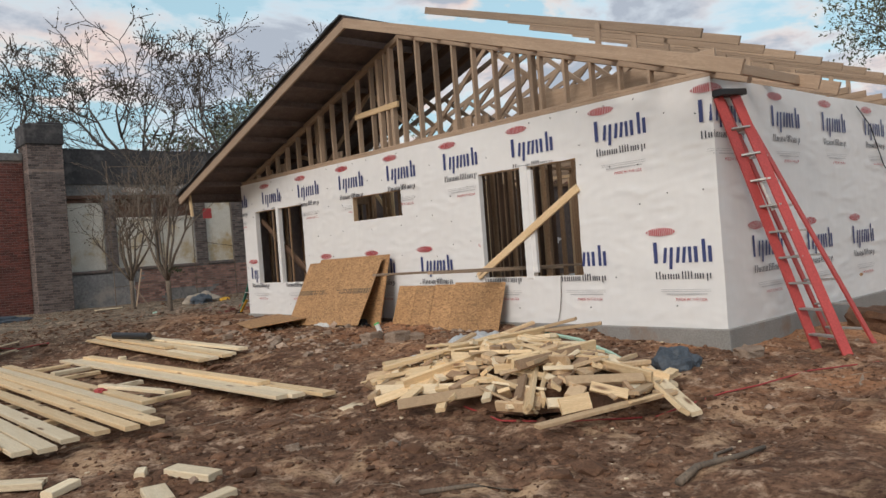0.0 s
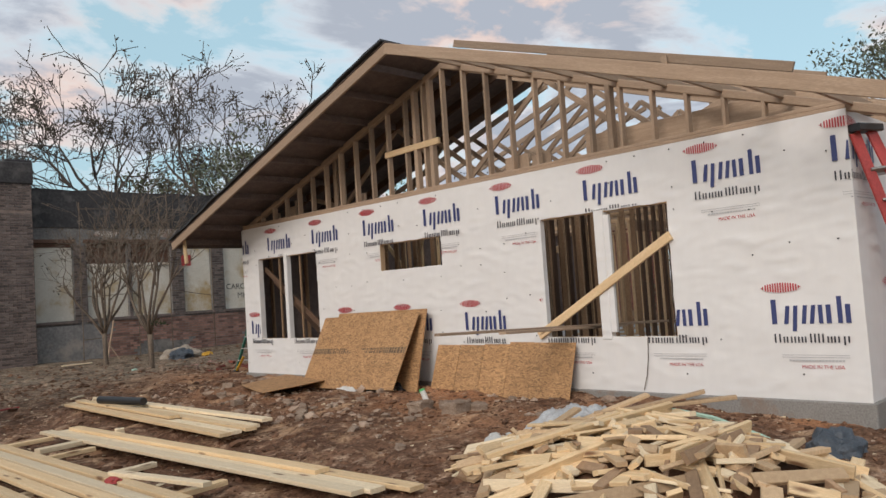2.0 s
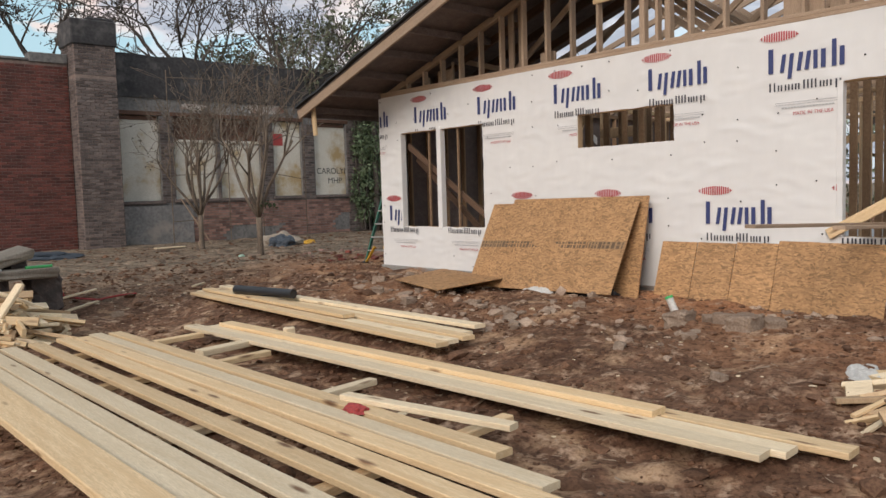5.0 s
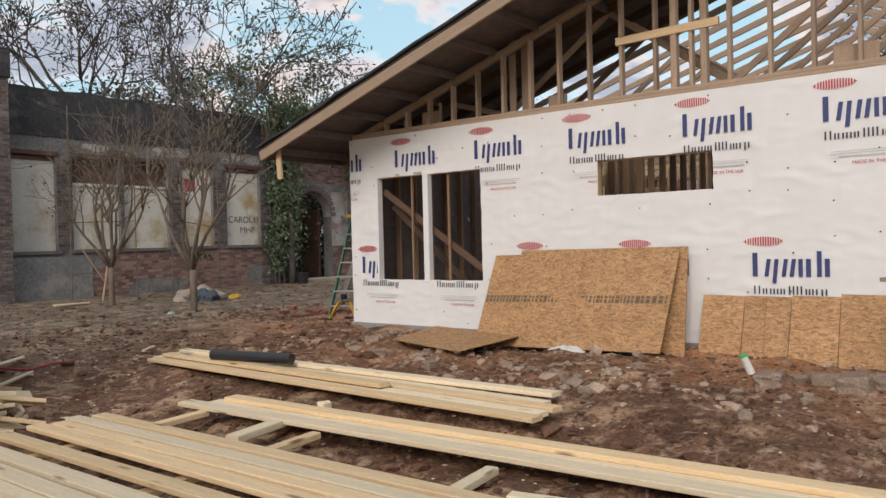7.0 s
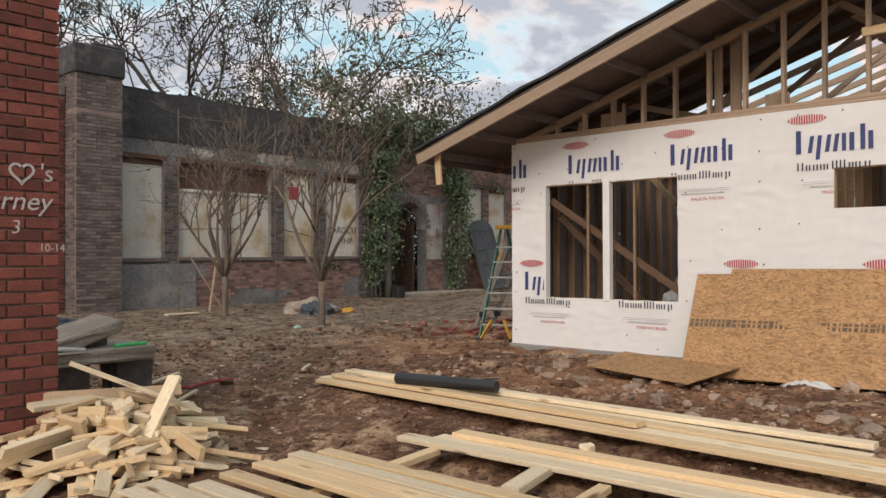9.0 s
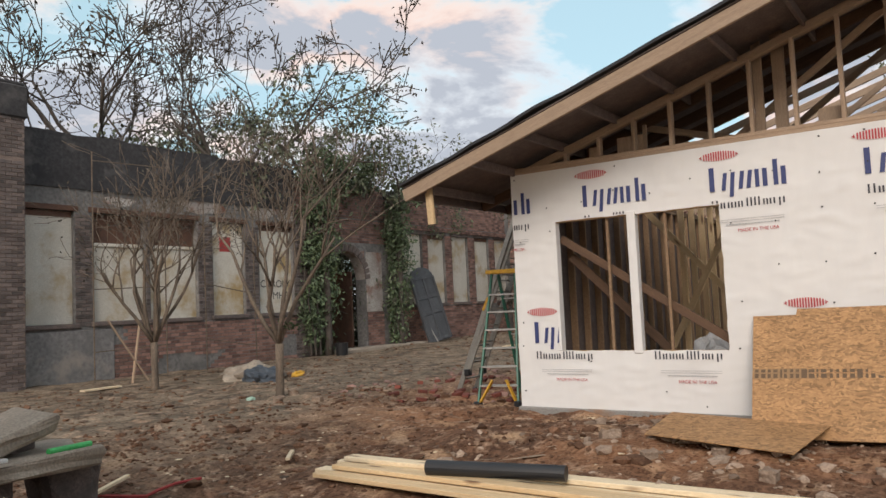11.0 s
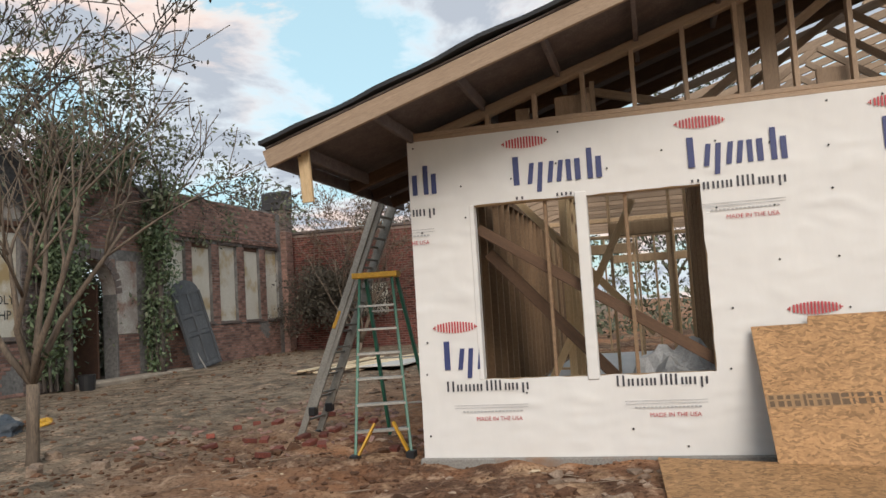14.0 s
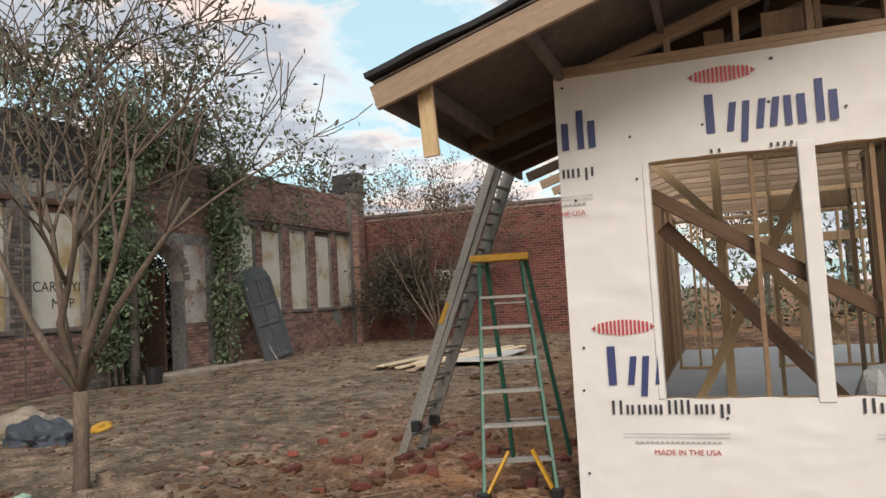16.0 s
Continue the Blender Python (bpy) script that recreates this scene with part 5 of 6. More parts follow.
part("boarding", box_bm(26.17, 21.8, 1.65, 26.21, 22.7, 2.65, 0.004), "plaster", ret, "pale boarded opening")
part("coping", box_bm(26.15, 17.0, 4.555, 26.6, 25.28, 4.66, 0.015), "brick_soot", ret)

# step, leaning door, bucket
tagged(part("door_step", box_bm(15.1, 24.72, 0.2, 19.2, 25.28, 0.52, 0.03), "stone", None), "long pale stone step before the arched doorway", "step", kind="structure")
door = base("arched_door", 19.5, 24.7, 0.47, label="old grey panelled door with arched top leaning on the ruin", category="door")
bm = bmesh.new()
prof = [(0, 0), (1.05, 0), (1.05, 2.05)] + [(0.525 + 0.525 * math.cos(t), 2.05 + 0.34 * math.sin(t)) for t in [math.pi * k / 10 for k in range(1, 10)]] + [(0, 2.05)]
f = bm.faces.new([bm.verts.new((x, 0, z)) for x, z in prof])
ex = bmesh.ops.extrude_face_region(bm, geom=[f])
bmesh.ops.translate(bm, vec=(0, 0.05, 0), verts=[v for v in ex["geom"] if isinstance(v, bmesh.types.BMVert)])
bmesh.ops.recalc_face_normals(bm, faces=bm.faces)
dm = pose(18.98, 24.60, 0.42, -12, -9, -6)
door_leaf = part("leaf", bm, "door_grey", door, m=dm)
for x in (0.12, 0.58):
    for z0, z1 in ((0.18, 0.85), (1.0, 1.35), (1.5, 2.05)):
        part("door_panel", box_bm(x, -0.012, z0, x + 0.36, -0.001, z1, 0.005), "door_grey", door_leaf, m=dm)
for x in (0.0, 0.5, 0.98):
    part("stile", box_bm(x, -0.035, 0.02, x + 0.08, -0.002, 2.05, 0.005), "door_rail", door_leaf, m=dm)
for z in (0.03, 0.88, 1.38, 2.0):
    part("door_rail", box_bm(0.085, -0.03, z, 0.975, -0.002, z + 0.09, 0.005), "door_rail", door_leaf, m=dm)
rod = base("metal_frame_bar", 18.9, 24.8, 0.5, label="pale metal bar leaning beside the old door", category="bar")
stick("board", (19.3, 24.5, 0.45), (18.75, 25.22, 2.2), 0.03, 0.03, "alu", rod)

# rusty leaf of the arched doorway, standing open
leaf = base("door_1", 16.75, RY + 0.4, 0.5, kind="structure", category="door", label="rusty brown door leaf standing open in the arch")
part("leaf", box_bm(16.66, RY + 0.37, 0.5, 16.72, RY + 1.2, 2.7, 0.01), "rust", leaf)

# ---- the near red brick wall with chalked writing ----
RW_Y, RW_X = 14.30, 1.38
red_wall = raw("wall_near_red", [], [], "mortar")
bm = box_bm(-2.2, RW_Y + 0.012, -0.1, RW_X - 0.012, RW_Y + 0.5, 4.6, 0.004)
bm.to_mesh(red_wall.data), bm.free()
tagged(red_wall, "red brick wall with white chalked writing", "wall", kind="structure")
BW, BH, GAP = 0.225, 0.085, 0.013
r = random.Random(9)
variants = []
for w in (BW - GAP, BW / 2 - GAP):
    for k in range(2):
        e = 0.004 + 0.002 * k
        bm = box_bm(-w / 2, -0.012, -(BH - GAP) / 2, w / 2, 0.05, (BH - GAP) / 2, e)
        variants.append(mesh_of("brick", bm, "brick"))
for j in range(53):
    z = 0.05 + (j + 0.5) * BH
    half = j % 2
    x = RW_X
    if half:
        hang(new("brick", variants[2 + j % 4 // 2]), red_wall, Matrix.Translation((x - BW / 4, RW_Y + r.uniform(-0.004, 0.004), z)))
        x -= BW / 2
    while x > 0.15:
        hang(new("brick", variants[r.randrange(2)]), red_wall, Matrix.Translation((x - BW / 2, RW_Y + r.uniform(-0.004, 0.004), z)) @ Matrix.Rotation(r.uniform(-0.006, 0.006), 4, 'Y'))
        x -= BW
brick_field("brickwork", red_wall, (-2.2, RW_Y + 0.012, 0.05), (1, 0, 0), 2.3, 4.5, "brick", seed=55, bl=BW, ch=BH)
brick_field("brickwork", red_wall, (RW_X - 0.012, RW_Y + 0.05, 0.05), (0, 1, 0), 0.45, 4.5, "brick", seed=56, bl=BW, ch=BH)


def stroke(name, parent, pts, width, material, y):
    """A painted line on a wall that faces -y, through points x, z."""
    vs, fs = [], []
    for i, (x, z) in enumerate(pts):
        a, b = pts[max(i - 1, 0)], pts[min(i + 1, len(pts) - 1)]
        d = Vector((b[0] - a[0], b[1] - a[1])).normalized()
        nrm = Vector((-d.y, d.x)) * width / 2
        vs += [(x + nrm.x, y, z + nrm.y), (x - nrm.x, y, z - nrm.y)]
    for i in range(len(pts) - 1):
        fs.append((2 * i, 2 * i + 1, 2 * i + 3, 2 * i + 2))
    return raw(name, vs, fs, material, parent)


def writing(parent, text, x, y, z, size, material, slant=0.0):
    cu = bpy.data.curves.new("chalk_writing", 'FONT')
    cu.body, cu.size, cu.shear = text, size, slant
    tmp = new("chalk_writing", cu)
    me = bpy.data.meshes.new_from_object(tmp)
    bpy.data.objects.remove(tmp)
    me.transform(Matrix.Rotation(radians(90), 4, 'X'))
    me.materials.clear()
    me.materials.append(M[material])
    return hang(new("chalk_writing", me), parent, Matrix.Translation((x, y, z)))


CY = RW_Y - 0.019
heart = [(1.13 + 0.075 * 16 * math.sin(t) ** 3 / 16, 2.13 + 0.075 * (13 * math.cos(t) - 5 * math.cos(2 * t) - 2 * math.cos(3 * t) - math.cos(4 * t)) / 16) for t in [2 * math.pi * k / 24 for k in range(25)]]
stroke("chalk_heart", red_wall, heart, 0.018, "chalk", CY)
stroke("chalk_line", red_wall, [(0.86, 2.12), (0.99, 2.13)], 0.018, "chalk", CY)
writing(red_wall, "'s", 1.235, CY, 2.08, 0.17, "chalk", 0.1)
writing(red_wall, "urney", 0.90, CY, 1.88, 0.18, "chalk", 0.25)
writing(red_wall, "3", 1.06, CY, 1.72, 0.13, "chalk", 0.1)
writing(red_wall, "10-14", 1.24, CY, 1.60, 0.075, "chalk")
# writing sprayed on the last boarded window of the ruin
bw5 = [o for o in scene.objects if o.name == "window_8"][0]
writing(bw5, "CAROLYN", 12.95, RY + 0.086, 2.25, 0.26, "black_plastic")
writing(bw5, "MHP", 13.35, RY + 0.086, 1.95, 0.26, "black_plastic")


# ---- trees and creepers ----
THIN = [0.006]   # the finest twig


def grow(rg, vs, fs, tips, p, d, length, radius, level, levels, n_side, up_pull, kids, spread):
    """One limb, bent and tapered, and the limbs that leave it."""
    steps = 5 if level < 2 else 3
    pts, rad = [p.copy()], [radius]
    for i in range(steps):
        d = (d + Vector((rg.gauss(0, 0.13), rg.gauss(0, 0.13), rg.gauss(0, 0.09) + up_pull))).normalized()
        p = p + d * length / steps
        pts.append(p.copy())
        rad.append(max(radius * (1 - 0.55 * (i + 1) / steps), THIN[0]))
    tube(vs, fs, pts, rad, n_side if level < 2 else 3)
    if level >= levels:
        tips.append((pts[-1], d))
        tips.append((pts[-2], d))
        return
    if level == levels - 1:
        tips.append((pts[-1], d))
    for k in range(kids[level]):
        i = rg.randint(2, steps) if level else rg.randint(steps - 2, steps)
        axis_v = d.orthogonal().normalized()
        axis_v.rotate(Matrix.Rotation(rg.uniform(0, 6.28), 3, d))
        nd = d.copy()
        nd.rotate(Matrix.Rotation(rg.uniform(0.55, 1.2) * spread, 3, axis_v))
        grow(rg, vs, fs, tips, pts[i], nd, length * rg.uniform(0.5, 0.8), rad[i] * 0.72, level + 1, levels, n_side, up_pull, kids, spread)


def leaves(rg, tips, per, size, spread, droop=0.0):
    vs, fs = [], []
    for p, d in tips:
        for k in range(per):
            c = p + Vector((rg.gauss(0, spread), rg.gauss(0, spread), rg.gauss(0, spread) - droop * rg.random()))
            a = Vector((rg.uniform(-1, 1), rg.uniform(-1, 1), rg.uniform(-1.5, 0.5))).normalized()
            b = a.orthogonal().normalized()
            b.rotate(Matrix.Rotation(rg.uniform(0, 6.28), 3, a))
            s = size * rg.uniform(0.6, 1.3)
            o = len(vs)
            vs += [c, c + a * s * 0.5 + b * s * 0.22, c + a * s, c + a * s * 0.5 - b * s * 0.22]
            fs.append((o, o + 1, o + 2, o + 3))
    return vs, fs


def tree(name, x, y, stems, height, radius, seed, label, bark="bark", leaf="leaf_dark", kids=(3, 4, 4), per=3, leaf_size=0.065, leaf_spread=0.09, fork=0.9, lean=0.35, levels=3, spread=1.0, up_pull=0.05, group="", droop=0.0):
    rg = random.Random(seed)
    THIN[0] = 0.0055 if y < 25 else 0.014
    z = gz(x, y) - 0.05
    o = base(name, x, y, z, label=label, category="tree", group=group)
    vs, fs, tips = [], [], []
    root = Vector((x, y, z))
    top = root + Vector((rg.uniform(-0.05, 0.05), rg.uniform(-0.05, 0.05), fork))
    if fork > 0.2:
        tube(vs, fs, [root, root.lerp(top, 0.12), root.lerp(top, 0.5), top], [radius * 1.35, radius * 1.05, radius * 0.95, radius], 10)
    for s in range(stems):
        t = 6.283 * (s + rg.uniform(-0.25, 0.25)) / stems
        l = lean * rg.uniform(0.5, 1.3)
        d = Vector((math.cos(t) * l, math.sin(t) * l, 1)).normalized()
        st = (top if fork > 0.2 else root + Vector((math.cos(t), math.sin(t), 0)) * radius) - d * 0.05
        grow(rg, vs, fs, tips, st, d, (height - fork) * rg.uniform(0.36, 0.5), radius * (0.62 if stems > 1 else 0.9), 0, levels, 7, up_pull, kids, spread)
    tr = raw("trunk", [tuple(v) for v in vs], fs, bark, o, smooth=True)
    if leaf == "leaf_dark" and per == 1:
        tips = tips[::2]
    lv, lf = leaves(rg, tips, per, leaf_size, leaf_spread, droop)
    if lv:
        tagged(raw("crown", [tuple(v) for v in lv], lf, leaf, o), "sparse dry leaves and seed heads")
    return o


tree("yard_tree", 7.45, 18.88, 6, 5.0, 0.062, 7, "slender pale-barked tree with thin bare limbs and few leaves", kids=(4, 3, 3), levels=3, per=1, leaf_size=0.075, leaf_spread=0.05, fork=0.8, lean=0.44, spread=0.72, up_pull=0.07, group="yard trees")
tree("yard_tree", 7.72, 22.2, 9, 5.0, 0.06, 12, "many-stemmed pale-barked tree, almost bare", kids=(4, 3, 3), levels=3, per=1, leaf_size=0.07, leaf_spread=0.05, fork=0.85, lean=0.46, spread=0.72, up_pull=0.06, group="yard trees")
tree("wall_tree", 14.9, 24.95, 6, 8.6, 0.09, 31, "spreading tree with drooping dark leaves against the ruin", bark="twig", kids=(3, 3, 4), levels=3, per=6, leaf="leaf_far", leaf_size=0.16, leaf_spread=0.16, fork=4.3, lean=1.15, spread=0.9, up_pull=0.0, droop=0.3, group="trees against the ruin")
tree("wall_tree", 18.05, 24.95, 6, 8.0, 0.08, 37, "thin tree with drooping dark leaves against the ruin", bark="twig", kids=(3, 3, 3), levels=3, per=6, leaf="leaf_far", leaf_size=0.15, leaf_spread=0.14, fork=4.0, lean=1.2, spread=0.9, up_pull=0.0, droop=0.3, group="trees against the ruin")
tree("corner_tree", 24.3, 22.2, 8, 6.2, 0.055, 15, "many-stemmed shrub tree with russet leaves by the return wall", kids=(3, 4, 4), per=3, fork=0.3, lean=0.38, spread=0.7, leaf="leaf_litter", leaf_size=0.10)
tree("corner_shrub", 24.9, 23.2, 7, 3.2, 0.03, 16, "dark dense shrub against the red wall", bark="twig", kids=(4, 5, 5), per=7, fork=0.22, lean=0.6, leaf="leaf_dark", leaf_size=0.11, leaf_spread=0.16)
for i, (x, y, h, s) in enumerate(((13.4, 26.9, 11.3, 3), (9.6, 26.9, 10.6, 2), (6.4, 29.0, 10.2, 6), (3.6, 28.5, 9.0, 1), (16.2, 31, 10, 5), (11.2, 30, 11.0, 8), (0.5, 31, 9.4, 4), (-5, 33, 9.8, 21))):
    tree("bare_tree", x, y, 4, h, 0.11, 60 + s, "tall bare tree with flat crown and withered leaves behind the ruin", bark="twig", kids=(3, 3, 3, 3), levels=4, per=2, leaf_size=0.115, leaf_spread=0.09, fork=4.6, lean=1.0, spread=0.78, up_pull=0.035, droop=0.12, group="trees behind the ruin")
for i, (x, y, h, s) in enumerate(((16.5, 30.5, 8.2, 1), (20.5, 34, 8.5, 2), (13.5, 28.5, 7.2, 3))):
    tree("leafy_tree", x, y, 3, h, 0.14, 80 + s, "olive-leaved tree behind the ruin's arch", bark="twig", kids=(4, 5, 5), per=7, leaf="leaf_far", leaf_size=0.17, leaf_spread=0.25, fork=2.0, lean=0.45, group="leafy trees")
for i, (x, y, h, s) in enumerate(((33, 9.8, 11.5, 1),)):
    tree("leafy_tree", x, y, 3, h, 0.2, 90 + s, "tall green tree far beyond the house", bark="twig", kids=(4, 4, 4), per=5, leaf="leaf_far", leaf_size=0.20, leaf_spread=0.24, fork=5.0, lean=0.35, group="leafy trees")
for i, (x, y, s) in enumerate(((36, 18, 1), (42, 27, 2), (32, 30, 3), (45, 12, 4), (48, 2, 5))):
    tree("bare_tree", x, y, 3, 8.5, 0.16, 110 + s, "distant bare tree beyond the return wall", bark="twig", kids=(4, 5, 5), per=4, leaf_size=0.2, leaf_spread=0.25, fork=2.0, lean=0.5, group="distant trees")


def ivy(name, x0, x1, y, z0, z1, n, seed, label, bulge=0.35):
    rg = random.Random(seed)
    o = base(name, (x0 + x1) / 2, y, z0, label=label, category="climbing plant")
    vs, fs = [], []
    for k in range(9):
        x = rg.uniform(x0 + 0.15, x1 - 0.15)
        pts = [Vector((x + 0.25 * noise.noise((k, z * 0.8, 0)), y - 0.05 - 0.08 * (k % 3), z)) for z in np.linspace(z0 - 0.05, z1 - 0.3, 12)]
        tube(vs, fs, pts, [0.03 - 0.0018 * i for i in range(12)], 5)
    raw("stem", [tuple(v) for v in vs], fs, "twig", o)
    tips = []
    for k in range(n):
        v = rg.random() ** 0.85
        z = z0 + (z1 - z0) * v
        c, hw = (x0 + x1) / 2 + 0.2 * noise.noise((z * 0.9, seed, 0)), (x1 - x0) / 2 * (0.75 + 0.5 * noise.noise((z * 1.4, seed, 4)) + 0.35 * v)
        x = c + hw * rg.uniform(-1, 1)
        if noise.noise((x * 2.2, z * 2.2, seed)) < -0.22:
            continue
        tips.append((Vector((x, y - abs(rg.gauss(0, bulge * (0.3 + v))), z)), Vector((0, -1, 0))))
    lv, lf = leaves(rg, tips, 5, 0.12, 0.08)
    raw("foliage", [tuple(v) for v in lv], lf, "leaf_green", o)
    return o


ivy("ivy", 14.15, 15.25, 25.22, 0.5, 5.9, 2600, 3, "dark green ivy climbing the ruined wall")
ivy("ivy", 17.75, 18.35, 25.22, 0.5, 5.4, 1300, 8, "dark ivy and creeper beside the arched doorway")
ivy("ivy", 15.3, 17.2, 25.2, 5.0, 5.9, 420, 12, "ivy spilling over the parapet above the arch")

# young green shoots at the foot of the yard tree and weeds through the arch
rg = random.Random(4)
shoot = base("leafy_shoot", 7.6, 18.75, 1.35, label="bright green young leaves sprouting from the trunk", category="leaves")
tips = [(Vector((7.55 + rg.gauss(0, 0.12), 18.8 + rg.gauss(0, 0.12), 1.42 + rg.gauss(0, 0.06))), None) for k in range(26)]
lv, lf = leaves(rg, tips, 3, 0.07, 0.03)
raw("foliage", [tuple(v) for v in lv], lf, "grass", shoot)
tips = []
for k in range(5200):
    x, y = rg.uniform(10, 25), rg.uniform(26.2, 34)
    tips.append((Vector((x, y, gz(x, y) + rg.random() ** 2 * 1.5)), None))
for k in range(2600):
    x, y = rg.uniform(24, 33), rg.uniform(3, 17)
    tips.append((Vector((x, y, gz(x, y) + rg.random() ** 1.5 * 3.2)), None))
lv, lf = leaves(rg, tips, 2, 0.22, 0.15)
for i, (x, y, h) in enumerate(((15.2, 27.6, 4.2), (16.6, 28.2, 4.6), (18.2, 27.8, 4.0))):
    tree("arch_shrub", x, y, 6, h, 0.05, 130 + i, "dense green shrub growing inside the ruin", bark="twig", kids=(4, 5, 5), per=4, leaf="leaf_far", leaf_size=0.15, leaf_spread=0.2, fork=0.22, lean=0.6, group="shrubs in the ruin")
weeds = raw("undergrowth", [tuple(v) for v in lv], lf, "leaf_far")
tagged(weeds, "rank green undergrowth behind the ruin", "undergrowth", kind="stuff")


# ---- scrap heaps ----
MIXED = ("lumber", "lumber", "lumber", "lumber", "pine_pale", "pine_pale", "lumber", "stud", "stud", "stud", "stud", "dark_stud")
PALE = ("lumber", "lumber", "lumber", "pine_pale", "pine_pale", "pine_pale", "pine_pale", "stud")


def scrap_heap(cx, cy, rx, ry, h, n, seed, label, wood):
    """A heap of sawn offcuts over a low mound of soil and chips; every offcut is a part."""
    rg = random.Random(seed)
    g = gz(cx, cy)
    o = base("scrap_heap", cx, cy, g, label=label, category="scrap heap")
    bm = bmesh.new()
    bmesh.ops.create_icosphere(bm, subdivisions=3, radius=1)
    for v in bm.verts:
        k = 1 + 0.25 * noise.noise(v.co * 2.3 + Vector((seed, 0, 0)))
        v.co = Vector((cx + v.co.x * rx * 0.78 * k, cy + v.co.y * ry * 0.78 * k, g - 0.06 + max(v.co.z, -0.1) * (h - 0.12) * k))
    part("debris_core", bm, "clod", o, "soil and chips under the offcuts")
    for k in range(n):
        t, q = rg.uniform(0, 6.283), math.sqrt(rg.random())
        x, y = cx + rx * q * math.cos(t), cy + ry * q * math.sin(t)
        z = g + h * (1 - q ** 1.7) * rg.uniform(0.75, 1.05) + 0.03
        z = max(z, gz(x, y) + 0.025)
        kind = rg.random()
        if kind < 0.42:
            L, w, d = rg.uniform(0.10, 0.36), 0.082, 0.036
        elif kind < 0.60:
            L, w, d = rg.uniform(0.12, 0.30), 0.13, 0.034
        elif kind < 0.80:
            L, w, d = rg.uniform(0.3, 0.7), 0.035, 0.02
        else:
            L, w, d = rg.uniform(0.6, 1.15), 0.089, 0.038
        L = round(L * 20) / 20
        yaw = rg.uniform(0, 6.283)
        slope = Vector((-(math.cos(t)) * 0.3 * q, -(math.sin(t)) * 0.3 * q, 0))
        dv = Vector((math.cos(yaw), math.sin(yaw), 0))
        dv.z = dv.dot(slope) * 0.9 + rg.gauss(0, 0.12 if L < 0.6 else 0.05)
        dv.normalize()
        c = Vector((x, y, z))
        side = Vector((rg.gauss(0, 1), rg.gauss(0, 1), rg.gauss(0, 0.35)))
        stick("offcut", c - dv * L / 2, c + dv * L / 2, w, d, rg.choice(wood), o, tuple(side))
    return o


heap_a = scrap_heap(5.22, 5.15, 1.05, 1.62, 0.40, 292, 3, "heap of pine offcuts with plastic film and strapping", MIXED)
heap_b = scrap_heap(1.62, 14.02, 0.80, 0.62, 0.50, 200, 5, "heap of pale pine offcuts beside the brick wall", PALE)
for p, q in (((4.2, 3.9, 0.12), (5.4, 3.5, 0.20)), ((5.0, 3.6, 0.25), (6.0, 3.9, 0.22)), ((4.6, 6.6, 0.14), (6.1, 5.6, 0.62)), ((5.3, 6.9, 0.2), (6.2, 5.1, 0.66)), ((4.4, 6.2, 0.16), (5.6, 6.0, 0.55)), ((5.7, 5.9, 0.50), (6.35, 4.9, 0.60))):
    stick("offcut", p, q, 0.09, 0.03, "stud", heap_a)
stick("offcut", (1.35, 14.05, 0.85), (2.15, 13.75, 0.45), 0.06, 0.03, "pine_pale", heap_b)
stick("offcut", (1.55, 13.55, 0.22), (1.95, 13.75, 0.72), 0.10, 0.038, "pine_pale", heap_b)


def crumple(name, x, y, z, sx, sy, sz, material, label, category, seed, rz=0.0):
    """A crumpled sheet or sack: a domed, folded skin that rests on what lies under it."""
    bm = bmesh.new()
    bmesh.ops.create_icosphere(bm, subdivisions=4, radius=1)
    for v in bm.verts:
        p = v.co.copy()
        f = 1 + 0.35 * noise.noise(p * 2.1 + Vector((seed, 0, 0))) + 0.16 * abs(noise.noise(p * 5.0 + Vector((0, seed, 0))))
        v.co = Vector((p.x * sx * f, p.y * sy * f, max(p.z, -0.15) * sz * f))
    ob = part(name, bm, material, None, m=pose(x, y, z, 0, 0, rz), smooth=False)
    return tagged(ob, label, category)


def drape(name, x, y, z, lx, ly, amp, material, label, category, seed, rz=0.0):
    """A thin loose sheet with sharp folds and a torn outline, its edges hanging to what lies below."""
    n = 26
    vs, fs = [], []
    for i in range(n + 1):
        for j in range(n + 1):
            u, v = i / n - 0.5, j / n - 0.5
            r2 = max(abs(u), abs(v)) * 2
            e = 1 + 0.22 * noise.noise((u * 3 + seed, v * 3, 0.0))
            fold = abs(noise.noise((u * 4.2 + seed, v * 4.2, 1.0))) + 0.45 * abs(noise.noise((u * 10, v * 10 + seed, 2.0)))
            vs.append((u * lx * e, v * ly * e, amp * (fold * 0.7 - 0.2) - r2 ** 3 * amp * 1.1))
    for i in range(n):
        for j in range(n):
            a = i * (n + 1) + j
            fs.append((a, a + n + 1, a + n + 2, a + 1))
    ob = raw(name, vs, fs, material, None, pose(x, y, z, 0, 0, rz), smooth=True)
    ob.modifiers.new("thickness", 'SOLIDIFY').thickness = 0.003
    return tagged(ob, label, category)


drape("plastic_film", 5.9, 6.25, 0.50, 0.75, 0.65, 0.16, "film", "crumpled clear plastic film on the scrap heap", "plastic film", 2)
drape("plastic_sheet", 5.45, 6.85, 0.27, 0.75, 0.32, 0.10, "white_plastic", "torn white plastic sheet beside the scrap heap", "plastic sheet", 9, 30)
drape("paper_scrap", 5.05, 7.1, 0.17, 0.26, 0.20, 0.05, "white_plastic", "crumpled white paper scrap on the soil", "paper", 14)
crumple("rubbish_sack", 6.55, 4.2, 0.12, 0.24, 0.22, 0.22, "blue_tarp", "dark plastic rubbish sack beside the scrap heap", "sack", 5)
